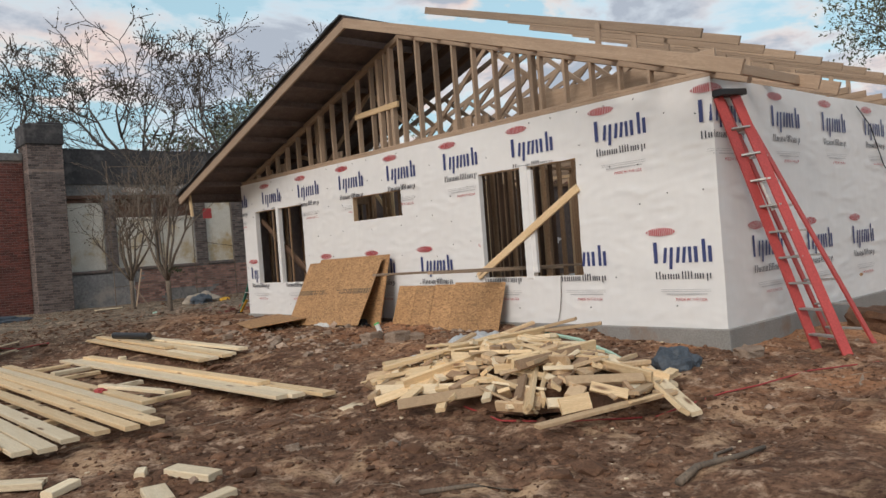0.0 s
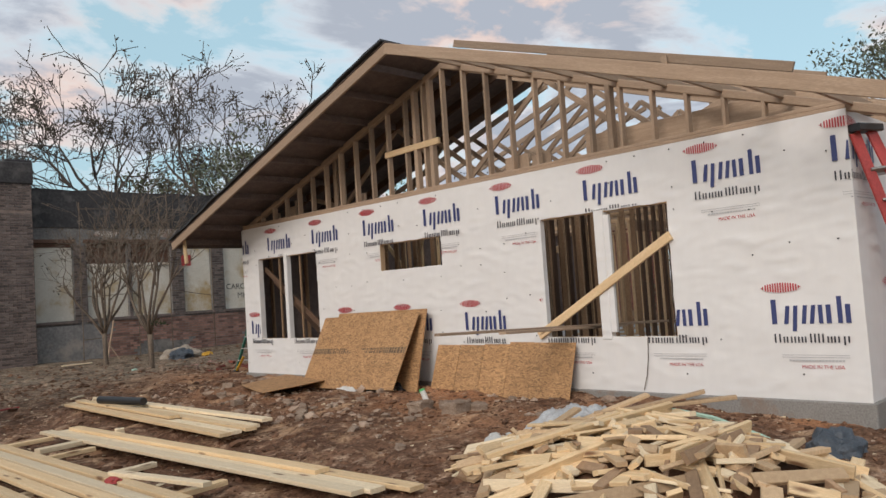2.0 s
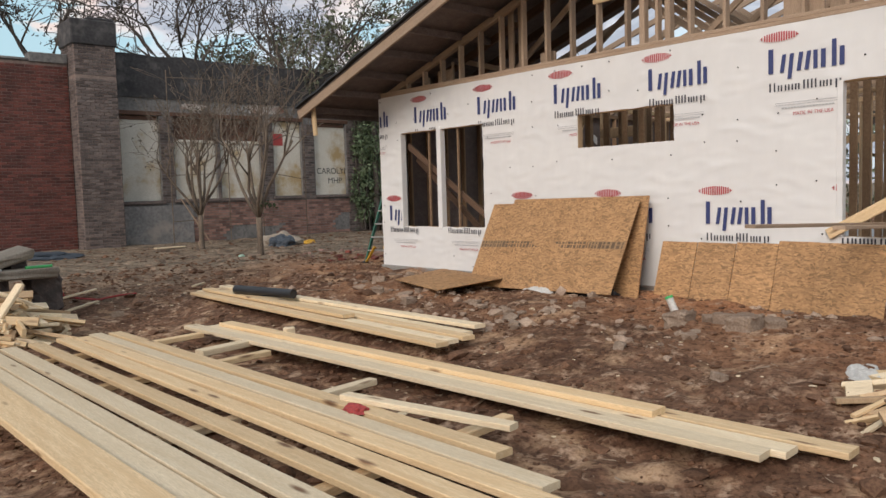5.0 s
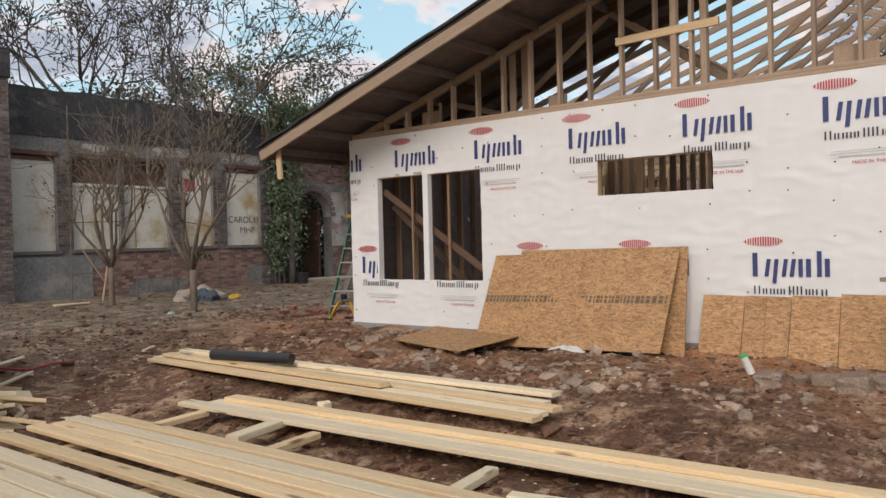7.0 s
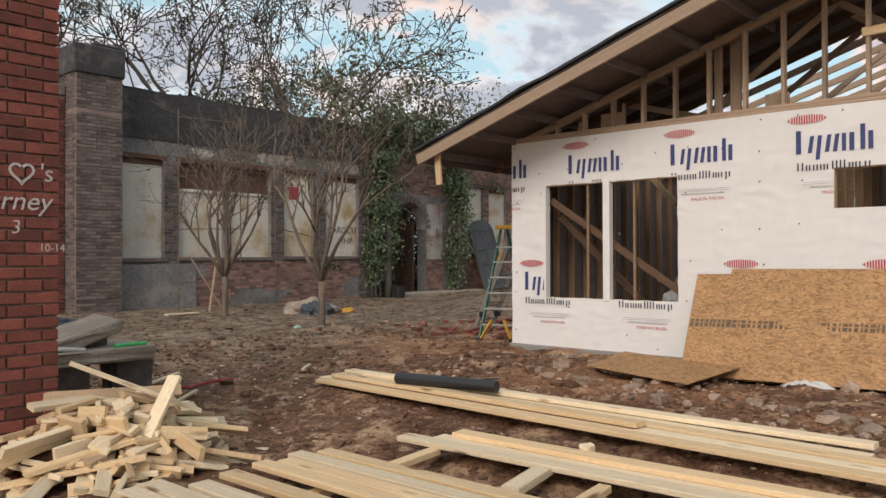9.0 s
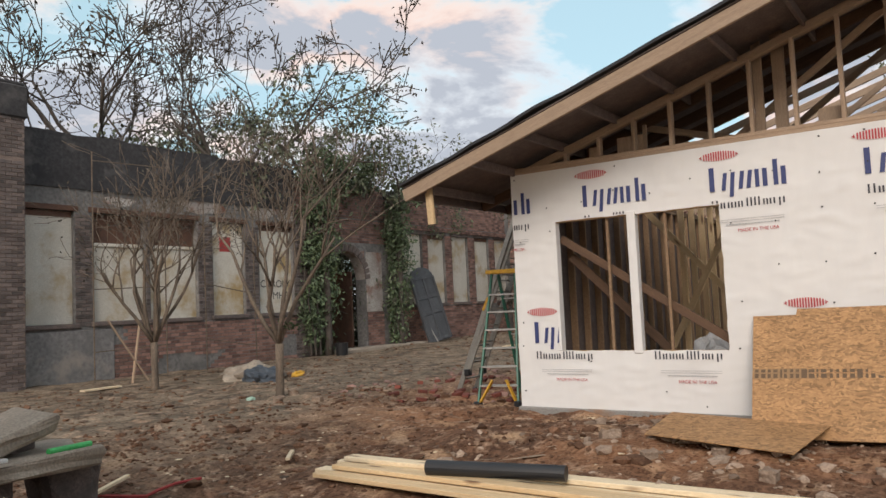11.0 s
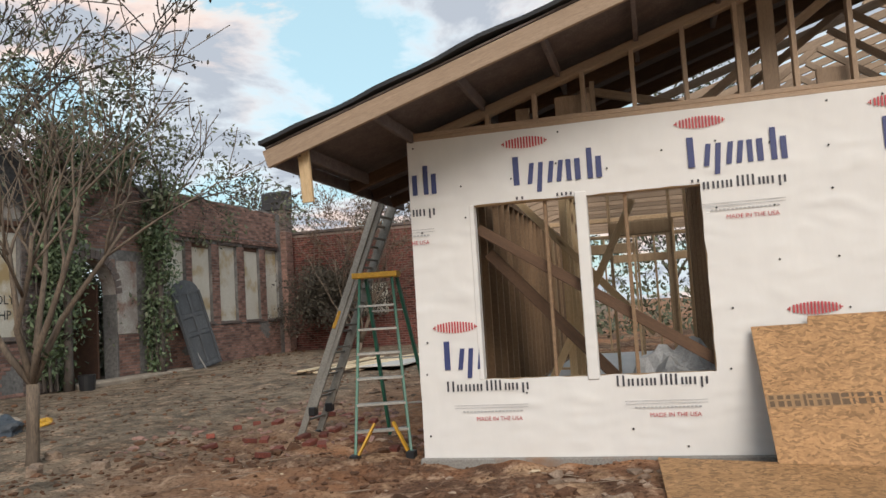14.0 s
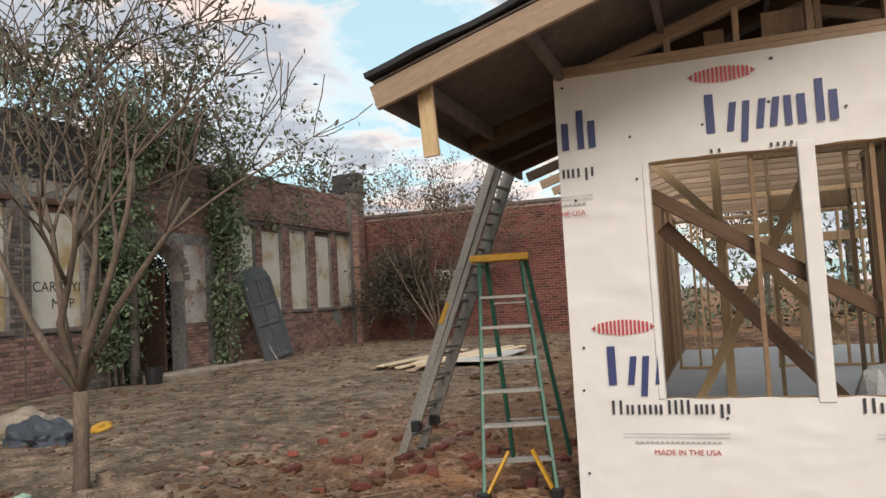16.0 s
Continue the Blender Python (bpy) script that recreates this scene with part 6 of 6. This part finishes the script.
crumple("tarpaulin", 9.35, 21.35, gz(9.35, 21.35), 0.32, 0.62, 0.24, "blue_tarp", "crumpled grey-blue tarpaulin lying in the yard", "tarpaulin", 6, -20)
crumple("cement_sack", 9.7, 22.0, gz(9.7, 22.0), 0.5, 0.6, 0.28, "stone", "pale cement sacks slumped behind the tarpaulin", "sack", 8)
crumple("dark_sheet", 4.2, 22.6, gz(4.2, 22.6), 0.9, 0.5, 0.16, "blue_tarp", "dark blue tarpaulin heaped by the far brick wall", "tarpaulin", 18)
crumple("plastic_film", 8.5, 12.95, ZB, 0.36, 0.48, 0.74, "film", "tall crumple of clear plastic film on the slab", "plastic film", 22)
drape("white_rag", 6.85, 11.0, gz(6.85, 11.0) + 0.04, 0.16, 0.42, 0.05, "white_plastic", "white rag on the soil under the board", "rag", 24)
crumple("black_bag", 7.1, 10.45, gz(7.1, 10.45) + 0.02, 0.14, 0.4, 0.12, "black_plastic", "black plastic bag under the leaning board", "bag", 27)
crumple("glove", 2.62, 8.73, 0.225, 0.06, 0.09, 0.035, "red_cloth", "small red rag lying on the planks", "rag", 29)
crumple("yellow_scrap", 9.9, 21.0, gz(9.9, 21.0), 0.16, 0.08, 0.09, "yellow", "bright yellow plastic scrap by the sacks", "plastic scrap", 33)
crumple("green_scrap", 7.2, 19.2, gz(7.2, 19.2), 0.07, 0.05, 0.04, "green_tint", "pale green plastic scrap on the yard ground", "plastic scrap", 37)
crumple("dark_lump", 1.80, 16.0, 0.72, 0.16, 0.12, 0.12, "black_plastic", "black plastic lump on the slabs by the wall", "plastic lump", 35)

# strapping on the heap and string round it
for pts, mt, lb in (([(6.05, 5.4, 0.52), (6.1, 5.0, 0.46), (6.1, 4.6, 0.34), (5.9, 4.2, 0.26), (5.5, 3.9, 0.22)], "green_tint", "pale green plastic strapping across the offcuts"),
                    ([(5.55, 6.4, 0.36), (5.3, 6.15, 0.36), (5.0, 5.95, 0.28)], "green_tint", "pale green plastic strapping across the offcuts")):
    vs, fs = [], []
    tube(vs, fs, [Vector(p) for p in pts], [0.018] * len(pts), 5)
    tagged(raw("strapping", [tuple(v) for v in vs], fs, mt), lb, "strapping")
vs, fs = [], []
tube(vs, fs, [Vector((FX - 0.025, y, z)) for y, z in ((6.45, 1.02), (6.47, 0.76), (6.50, 0.58), (6.55, 0.42))], [0.005] * 4, 5)
tagged(raw("hanging_cord", vs, fs, "dark_wood"), "thin dark cord hanging from the window sill", "cord")
vs, fs = [], []
run = [Vector((x, y, 0)) for x, y in ((4.43, 4.94), (4.38, 4.46), (4.60, 4.03), (4.99, 3.72), (5.3, 3.62), (5.63, 3.49), (6.0, 3.4), (6.31, 3.27), (7.05, 3.14), (8.0, 2.9))]
for p in run:
    p.z = gz(p.x, p.y) + 0.014
tube(vs, fs, run, [0.008] * len(run), 5)
tagged(raw("red_cable", vs, fs, "red_cloth"), "thin red power cable trailing past the scrap heap", "cable")

# pipe stub with a green cap
stub = base("pipe_stub", 6.55, 8.98, gz(6.55, 8.98), label="pale plastic pipe stub with a green cap in the soil", category="pipe")
vs, fs = [], []
a = Vector((6.55, 8.95, gz(6.55, 8.95) - 0.03))
b = a + Vector((-0.02, 0.07, 0.17))
tube(vs, fs, [a, b], [0.036, 0.036], 14)
raw("pipe", [tuple(v) for v in vs], fs, "white_plastic", stub)
vs, fs = [], []
tube(vs, fs, [b - (b - a) * 0.03, b + (b - a) * 0.1], [0.041, 0.039], 14)
tagged(raw("cap", [tuple(v) for v in vs], fs, "green_plastic", stub), "green plastic cap")


# ---- ladders ----
def rail(name, p, q, parent, material, w=0.075, d=0.028, side=(1, 0, 0)):
    return stick(name, p, q, w, d, material, parent, side)


def lerp3(a, b, t):
    return tuple(a[i] + (b[i] - a[i]) * t for i in range(3))


def ladder_section(o, bl, br, tl, tr, n, rail_mat, step_mat, rw, step_w, z_from=0.08, name="step"):
    mid = (Vector(br) - Vector(bl)).normalized()
    up_v = (Vector(tl) - Vector(bl)).normalized()
    depth = mid.cross(up_v)
    rails = [rail("rail", bl, tl, o, rail_mat, rw, 0.026, tuple(depth)), rail("rail", br, tr, o, rail_mat, rw, 0.026, tuple(depth))]
    for rl, p in zip(rails, (bl, br)):
        part("rubber_foot", box_bm(p[0] - 0.05, p[1] - 0.04, p[2] - 0.045, p[0] + 0.05, p[1] + 0.04, p[2] + 0.05, 0.01), "black_plastic", rl, "black rubber foot")
    for k in range(n):
        t = z_from + (0.97 - z_from) * k / n
        stick(name, lerp3(bl, tl, t), lerp3(br, tr, t), step_w, 0.022, step_mat, o, tuple(Vector((depth.x, depth.y, 0))))


lad = base("step_ladder", 8.2, 3.4, gz(8.2, 3.4), label="tall red fibreglass stepladder leaning folded at the house corner", category="ladder")
ladder_section(lad, (8.36, 3.62, 0.05), (8.14, 3.22, 0.05), (7.72, 4.20, 2.86), (7.93, 4.12, 2.88), 9, "ladder_red", "alu", 0.11, 0.08)
ladder_section(lad, (8.98, 3.72, 0.05), (8.92, 3.24, 0.05), (7.86, 4.22, 2.84), (8.02, 4.16, 2.86), 9, "ladder_red", "alu", 0.06, 0.05)
stick("top_cap", (7.66, 4.20, 2.90), (8.06, 4.12, 2.92), 0.16, 0.07, "black_plastic", lad, (0.4, 1, 0))
stick("sticker", (8.045, 3.85, 1.62), (7.99, 3.93, 1.92), 0.05, 0.03, "white_plastic", lad, (1, 0.6, 0))

lad = base("step_ladder", 8.2, 15.6, gz(8.2, 15.6), label="green fibreglass stepladder standing open with yellow top", category="ladder")
g = 0.36
ladder_section(lad, (7.74, 15.72, g), (7.92, 15.26, g), (8.47, 15.88, 1.98), (8.52, 15.56, 1.98), 6, "ladder_green", "alu", 0.065, 0.085, 0.14)
for p, q in (((9.12, 15.88, g), (8.60, 15.86, 1.98)), ((9.25, 15.42, g), (8.64, 15.55, 1.98))):
    rail("rear_rail", p, q, lad, "ladder_green", 0.05)
for t in (0.2, 0.5, 0.8):
    stick("rear_bar", lerp3((9.12, 15.88, g), (8.60, 15.86, 1.98), t), lerp3((9.25, 15.42, g), (8.64, 15.55, 1.98), t), 0.03, 0.015, "alu", lad)
stick("top_cap", (8.50, 15.95, 2.01), (8.56, 15.50, 2.01), 0.20, 0.055, "yellow", lad, (1, 0, 0))
for s, e in (((7.74, 15.70, g + 0.02), (7.84, 15.56, g + 0.30)), ((7.92, 15.28, g + 0.02), (7.93, 15.42, g + 0.30))):
    stick("foot_brace", s, e, 0.05, 0.02, "yellow", lad, (1, 0, 0))

lad = base("extension_ladder", 9.3, 16.85, gz(9.3, 16.85), label="long aluminium extension ladder leaning on the eave", category="ladder")
ladder_section(lad, (9.02, 16.88, 0.32), (9.42, 16.84, 0.32), (9.42, 15.98, 2.93), (9.82, 15.94, 2.93), 10, "alu_dull", "alu_dull", 0.075, 0.035, name="rung")
ladder_section(lad, (9.06, 16.72, 0.62), (9.40, 16.68, 0.62), (9.47, 15.88, 3.02), (9.80, 15.85, 3.02), 9, "alu_dull", "alu_dull", 0.06, 0.03, name="rung")
stick("label_plate", (9.20, 16.50, 1.50), (9.235, 16.43, 1.68), 0.06, 0.035, "yellow", lad, (1, 0.5, 0))

# ---- slabs, hose and lengths by the near red wall ----
def rock(name, x, y, z, sx, sy, sz, seed, material, label, category, rz=0, tilt=0, roll=0):
    bm = bmesh.new()
    bmesh.ops.create_cube(bm, size=2)
    bmesh.ops.subdivide_edges(bm, edges=bm.edges[:], cuts=3, use_grid_fill=True)
    for v in bm.verts:
        p = v.co.copy()
        k = 1 + 0.14 * noise.noise(p * 1.7 + Vector((seed, 0, 0)))
        v.co = Vector((p.x * sx * k, p.y * sy * k, p.z * sz * (1 + 0.3 * noise.noise(p * 1.3 + Vector((0, seed, 0))))))
    bmesh.ops.bevel(bm, geom=[e for e in bm.edges if e.is_boundary is False and e.calc_face_angle(0) > 0.9], offset=min(sx, sy, sz) * 0.2, segments=1, affect='EDGES')
    return tagged(part(name, bm, material, None, m=pose(x, y, z, tilt, roll, rz)), label, category)


for x, y in ((2.1, 16.05), (2.75, 16.1)):
    rock("masonry_block", x, y, 0.36, 0.20, 0.18, 0.24, x * 3, "brick_soot", "dark masonry block propping the slab", "block")
rock("stone_slab", 2.22, 16.05, 0.655, 0.64, 0.34, 0.065, 3, "stone", "pale broken stone slab resting on blocks", "stone slab", 4)
rock("broken_slab", 2.24, 16.10, 0.84, 0.36, 0.24, 0.065, 7, "stone", "broken concrete slab tilted on the stone slab", "stone slab", 8, 4, -14)
rock("rubble_lump", 2.42, 16.22, 0.76, 0.13, 0.12, 0.07, 9, "brick_soot", "dark lump wedged between the slabs", "block", 30)
for p, q, mt, nm, lb in (((1.5, 15.85, 0.80), (2.2, 15.78, 0.725), "white_plastic", "white_pipe", "white plastic pipe lying on the slab"), ((2.48, 15.80, 0.735), (2.80, 15.83, 0.735), "green_plastic", "green_pipe", "short bright green plastic pipe on the slab")):
    vs, fs = [], []
    tube(vs, fs, [Vector(p), Vector(q)], [0.022, 0.022], 12)
    tagged(raw(nm, vs, fs, mt), lb, "pipe")
vs, fs = [], []
hp = [Vector((2.9 + 0.15 * k + 0.05 * math.sin(k), 16.4 - 0.04 * k + 0.08 * math.sin(k * 1.3), 0)) for k in range(8)]
for p in hp:
    p.z = gz(p.x, p.y) + 0.02
hp[0].z = 0.66
tube(vs, fs, hp, [0.014] * 8, 6)
tagged(raw("red_hose", vs, fs, "red_cloth"), "red hose trailing from the slab", "hose")
for p, q in (((2.62, 16.15), (3.55, 16.55)), ((2.45, 15.2), (3.35, 15.85)), ((4.7, 15.85), (4.98, 16.08))):
    o = base("batten", p[0], p[1], gz(*p), label="thin pale batten lying on the soil", category="batten")
    stick("board", (*p, gz(*p) + 0.05), (*q, gz(*q) + 0.05), 0.04, 0.025, "pine_pale", o)
o = base("batten", 7.2, 23.3, gz(7.2, 23.3), label="pale board lying before the ruin", category="batten")
stick("board", (7.0, 23.2, gz(7.0, 23.2) + 0.03), (7.75, 23.3, gz(7.75, 23.3) + 0.03), 0.14, 0.03, "pine_pale", o)

# short thick offcuts in the foreground, triangle chip on the planks
for i, (x, y, rz, L, w) in enumerate(((1.86, 5.46, 60, 0.12, 0.07), (2.08, 5.1, 115, 0.38, 0.14), (1.78, 4.95, 80, 0.30, 0.16), (1.36, 5.5, 30, 0.24, 0.10), (1.98, 4.55, 10, 0.26, 0.10), (1.15, 6.05, 150, 0.5, 0.14), (1.62, 4.75, 140, 0.35, 0.09))):
    o = base("timber_offcut", x, y, gz(x, y), label="pale sawn timber offcut lying on the soil", category="offcut", group="loose offcuts")
    c, d = Vector((x, y, gz(x, y) + 0.035)), Vector((math.cos(radians(rz)), math.sin(radians(rz)), 0.06))
    stick("board", tuple(c - d * L / 2), tuple(c + d * L / 2), w, 0.05, "pine_pale", o)
rock("wood_chip", 3.80, 11.55, 0.225, 0.05, 0.04, 0.03, 12, "pine_pale", "pale triangular wood chip on the planks", "chip")
o = base("block", 3.1, 11.55, gz(3.1, 11.55), label="pale timber blocks beside the planks", category="timber block")
stick("board", (2.85, 11.5, 0.16), (3.40, 11.62, 0.16), 0.12, 0.06, "pine_pale", o)
o = base("plank", 3.0, 8.0, gz(3.0, 8.0), label="short pale plank lying on the other planks", category="plank", group="near planks")
stick("board", (2.72, 9.0, 0.245), (2.98, 7.75, 0.245), 0.09, 0.038, "pine_pale", o)

# root and sticks lying on the bare soil
for pts, rd in (([(4.02, 2.62), (4.3, 2.66), (4.6, 2.55), (4.86, 2.5)], 0.028), ([(4.45, 2.62), (4.62, 2.72), (4.80, 2.70)], 0.015), ([(2.9, 3.7), (3.2, 3.55), (3.35, 3.3)], 0.016)):
    vs, fs = [], []
    tube(vs, fs, [Vector((x, y, gz(x, y) + rd * 0.8)) for x, y in pts], [rd * (1 - 0.15 * i) for i in range(len(pts))], 7)
    tagged(raw("root", [tuple(v) for v in vs], fs, "bark", smooth=True), "bare twisted root lying on the soil", "root")

# stones by the pipe stub, corner stone, tree-foot stones, rear lumber
rg = random.Random(21)
for i, (x, y, s) in enumerate(((6.3, 8.3, 0.12), (6.45, 8.5, 0.10), (6.15, 8.05, 0.15), (6.35, 7.9, 0.09), (6.5, 8.15, 0.09), (6.2, 8.7, 0.13), (7.45, 3.93, 0.13), (7.05, 18.5, 0.08), (7.68, 18.85, 0.08), (7.3, 18.7, 0.05), (3.35, 15.1, 0.07), (5.1, 13.6, 0.06), (5.9, 12.9, 0.07), (6.2, 12.4, 0.06), (5.6, 11.9, 0.08), (6.3, 13.4, 0.09), (6.0, 11.2, 0.07), (7.3, 18.0, 0.07), (4.9, 7.6, 0.06), (5.7, 10.4, 0.07), (6.25, 9.9, 0.06), (2.9, 5.2, 0.05), (3.4, 4.6, 0.05), (6.9, 19.2, 0.06))):
    rock("stone", x, y, gz(x, y) + s * 0.25, s, s * rg.uniform(0.6, 0.9), s * rg.uniform(0.45, 0.7), i * 1.7, "rubble", "pale broken stone half sunk in the soil", "stone", rg.uniform(0, 180), rg.uniform(-15, 15))
rock("mound", 10.3, 3.65, gz(10.3, 3.6), 0.45, 0.3, 0.22, 61, "clod", "low heap of clay against the foundation", "soil heap")
lum = base("lumber_stack", 17.5, 19.9, gz(17.5, 19.9), label="loose stack of long pale boards in the yard", category="lumber stack")
for k in range(11):
    x, y = rg.uniform(15.6, 16.6), rg.uniform(18.9, 20.6)
    L = rg.uniform(2.5, 4.2)
    a = rg.uniform(-0.25, 0.1)
    z = gz(x, y) + 0.04 + 0.035 * (k % 3)
    stick("board", (x, y, z), (x + L * math.cos(a), y + L * math.sin(a), z + 0.03), 0.16, 0.03, "pine_pale" if k % 3 else "rafter", lum)
part("white_sheet", box_bm(16.6, 18.2, 0.52, 19.2, 19.3, 0.55, 0.004), "white_plastic", lum, "pale sheet lying on the boards")
pot = base("bucket", 14.95, 24.55, gz(14.95, 24.55), label="dark plastic bucket by the stone step", category="bucket")
vs, fs = [], []
tube(vs, fs, [Vector((14.95, 24.55, gz(14.95, 24.55))), Vector((14.95, 24.55, gz(14.95, 24.55) + 0.34))], [0.15, 0.18], 14)
raw("body", vs, fs, "black_plastic", pot)

# light scaffold poles before the ruin
scaf = base("pole_frame", 8.6, 24.6, gz(8.6, 24.6), label="slender weathered pole frame standing before the ruin", category="pole frame")
for x in (8.0, 9.6, 10.6, 12.0):
    stick("pole", (x, 24.5, gz(x, 24.5)), (x + 0.05, 24.6, 4.9 if x < 11 else 4.4), 0.022, 0.022, "bark", scaf)
for z in (1.0, 2.2, 4.7):
    stick("pole", (8.0, 24.5, z), (9.65, 24.5, z + 0.05), 0.02, 0.02, "bark", scaf)
    stick("pole", (10.6, 24.5, z + 0.1), (12.05, 24.5, z - 0.15), 0.02, 0.02, "bark", scaf)
stick("pole", (8.1, 24.2, 1.6), (8.75, 23.9, gz(8.75, 23.9)), 0.10, 0.03, "rafter", scaf)
stick("pole", (8.7, 24.1, 1.5), (8.4, 23.9, gz(8.4, 23.9)), 0.05, 0.03, "rafter", scaf)
stick("red_flag", (11.15, 24.5, 3.35), (11.15, 24.5, 3.02), 0.30, 0.02, "red_cloth", scaf, (1, 0, 0), "faded red cloth")

# a thin cable hanging over the side wall
vs, fs = [], []
tube(vs, fs, [Vector((11.45, Y0 - 0.03, 3.0)), Vector((11.9, Y0 - 0.03, 2.75)), Vector((12.3, Y0 - 0.03, 2.2)), Vector((13.2, Y0 - 0.03, 1.7)), Vector((14.5, Y0 - 0.03, 1.35))], [0.008] * 5, 5)
tagged(raw("cable", vs, fs, "black_plastic"), "thin black cable hanging across the side wall", "cable")
# bottom course of rubble bricks near the ladders
for k in range(34):
    x, y = rg.uniform(7.9, 10.4), rg.uniform(15.3, 18.0)
    o = base("broken_brick", x, y, gz(x, y), label="broken red brick lying in the soil", category="brick", group="broken bricks")
    stick("fragment", (x, y, gz(x, y) + 0.01), (x + rg.choice((-0.1, 0.1, 0.14)), y + rg.uniform(-0.08, 0.08), gz(x, y) + 0.03), 0.09, 0.05, "brick", o)

# stamped band on the leaning board: plain dark bars
band = [o for o in scene.objects if o.name == "strand_board"][0]
A, B = Vector((7.57, 12.40, 1.36)), Vector((7.40, 9.93, 1.40))
C, D = Vector((6.82, 9.93, 0.38)), Vector((6.98, 12.35, 0.30))
nrm = (B - A).cross(D - A).normalized()
nrm = -nrm if nrm.x > 0 else nrm
vs = [tuple(A.lerp(B, uu).lerp(D.lerp(C, uu), 0.495 + side * 0.042 + 0.006 * noise.noise((uu * 9, side, 0))) + nrm * 0.0015) for uu in ragged(0.004, 0.996, 40) for side in (-1, 1)]
fs = [(2 * k, 2 * k + 1, 2 * k + 3, 2 * k + 2) for k in range(40)]
tagged(raw("stamp_band", vs, fs, "stamp_band", band), "faded brown ink band across the board")
vs, fs = [], []
s = 0.01
while s < 0.98:
    w = rg.uniform(0.006, 0.02)
    for v0, v1 in ((0.46, 0.485), (0.495, 0.53)) if rg.random() < 0.75 else ((0.46, 0.53),):
        k = len(vs)
        for uu, vv in ((s, v0), (s + w, v0), (s + w, v1), (s, v1)):
            top, bot = A.lerp(B, uu), D.lerp(C, uu)
            vs.append(tuple(top.lerp(bot, vv) + nrm * 0.003))
        fs.append((k, k + 1, k + 2, k + 3))
    s += w + rg.uniform(0.004, 0.012)
tagged(raw("stamp", vs, fs, "print_brown", band), kind="stuff", label="dark printed stamp bars")


# ---- soil litter: uncountable clods, chips, leaves ----
def litter(name, n, size, area, material, label, seed, flat=0.6, dense=None, sink=0.3, long=1.0):
    """Small broken lumps strewn over an area of ground; one mesh."""
    rs = np.random.RandomState(seed)
    x, y = rs.uniform(area[0], area[1], n * 2), rs.uniform(area[2], area[3], n * 2)
    keep = value_noise(x, y, dense or 1.3, seed + 50) > rs.uniform(0.25, 0.75, n * 2)
    x, y = x[keep][:n], y[keep][:n]
    inside = (x > FX - 0.02) & (x < BACK) & (y > Y0) & (y < Y1)
    x, y = x[~inside], y[~inside]
    z = ground_z(x, y)
    n = len(x)
    sz = size * np.exp(rs.normal(0, 0.5, n))
    ico = bmesh.new()
    bmesh.ops.create_icosphere(ico, subdivisions=1, radius=1)
    unit = np.array([tuple(q.co) for q in ico.verts])
    tri = np.array([[q.index for q in f.verts] for f in ico.faces])
    ico.free()
    v = unit[None] * rs.uniform(0.65, 1.25, (n, 12, 1)) + rs.normal(0, 0.1, (n, 12, 3))
    v[:, :, 2] *= flat
    v[:, :, 0] *= rs.uniform(0.7, 1.6, (n, 1)) * long
    v[:, :, 1:] /= math.sqrt(long)
    a = rs.uniform(0, 6.283, n)
    c, s2 = np.cos(a)[:, None], np.sin(a)[:, None]
    vx, vy = v[:, :, 0] * c - v[:, :, 1] * s2, v[:, :, 0] * s2 + v[:, :, 1] * c
    v = np.stack([vx, vy, v[:, :, 2]], -1) * sz[:, None, None]
    v += np.stack([x, y, z + sz * flat * (0.5 - sink)], -1)[:, None, :]
    f = (tri[None] + (np.arange(n) * 12)[:, None, None]).reshape(-1, 3)
    ob = raw(name, v.reshape(-1, 3).tolist(), f.tolist(), material)
    return tagged(ob, label, "litter", kind="stuff")


litter("clay_clods", 8000, 0.019, (-1.0, 9.0, 2.2, 18.5), "clod", "broken red clay clods over the churned ground", 1)
litter("clay_clods", 380, 0.04, (0.5, 8.6, 2.4, 17.0), "clod", "large clay clods over the churned ground", 2, dense=2.0, flat=0.45, sink=0.5)
litter("gravel", 1200, 0.011, (-0.5, 9.0, 2.5, 22.0), "rubble", "small pale stones strewn on the soil", 3)
litter("rubble", 460, 0.034, (4.9, 7.5, 6.8, 14.8), "rubble", "pale rubble strewn before the wall", 4, dense=0.8)
litter("wood_chips", 450, 0.013, (1.0, 8.0, 2.5, 17.0), "pine_pale", "pale wood chips on the soil", 5, flat=0.25)
litter("wood_chips", 420, 0.024, (3.9, 6.4, 3.4, 7.0), "pine_pale", "pale chips and slivers round the offcuts", 18, flat=0.35, dense=3.0, long=1.6)
litter("splinters", 900, 0.012, (0.5, 8.0, 2.4, 17.0), "rafter", "thin splinters and sawn slivers on the soil", 15, flat=0.2, long=5.0)
litter("twigs", 900, 0.014, (3.5, 22.0, 15.5, 25.0), "bark", "dry twigs on the yard ground", 16, flat=0.25, long=6.0)
litter("clay_crumbs", 9000, 0.010, (-0.5, 8.0, 2.2, 15.5), "clod", "crumbled clay on the churned ground", 17, dense=0.6)
litter("dead_leaves", 5000, 0.02, (3.5, 26.0, 15.5, 25.0), "leaf_litter", "brown dead leaves on the yard ground", 6, flat=0.25)
litter("rubble", 200, 0.03, (7.8, 12.0, 15.3, 19.0), "brick_far", "broken brick rubble beside the house", 7, dense=0.9)
litter("gravel", 1800, 0.018, (4.0, 26.0, 17.0, 25.2), "clod", "clods and stones on the yard ground", 8)
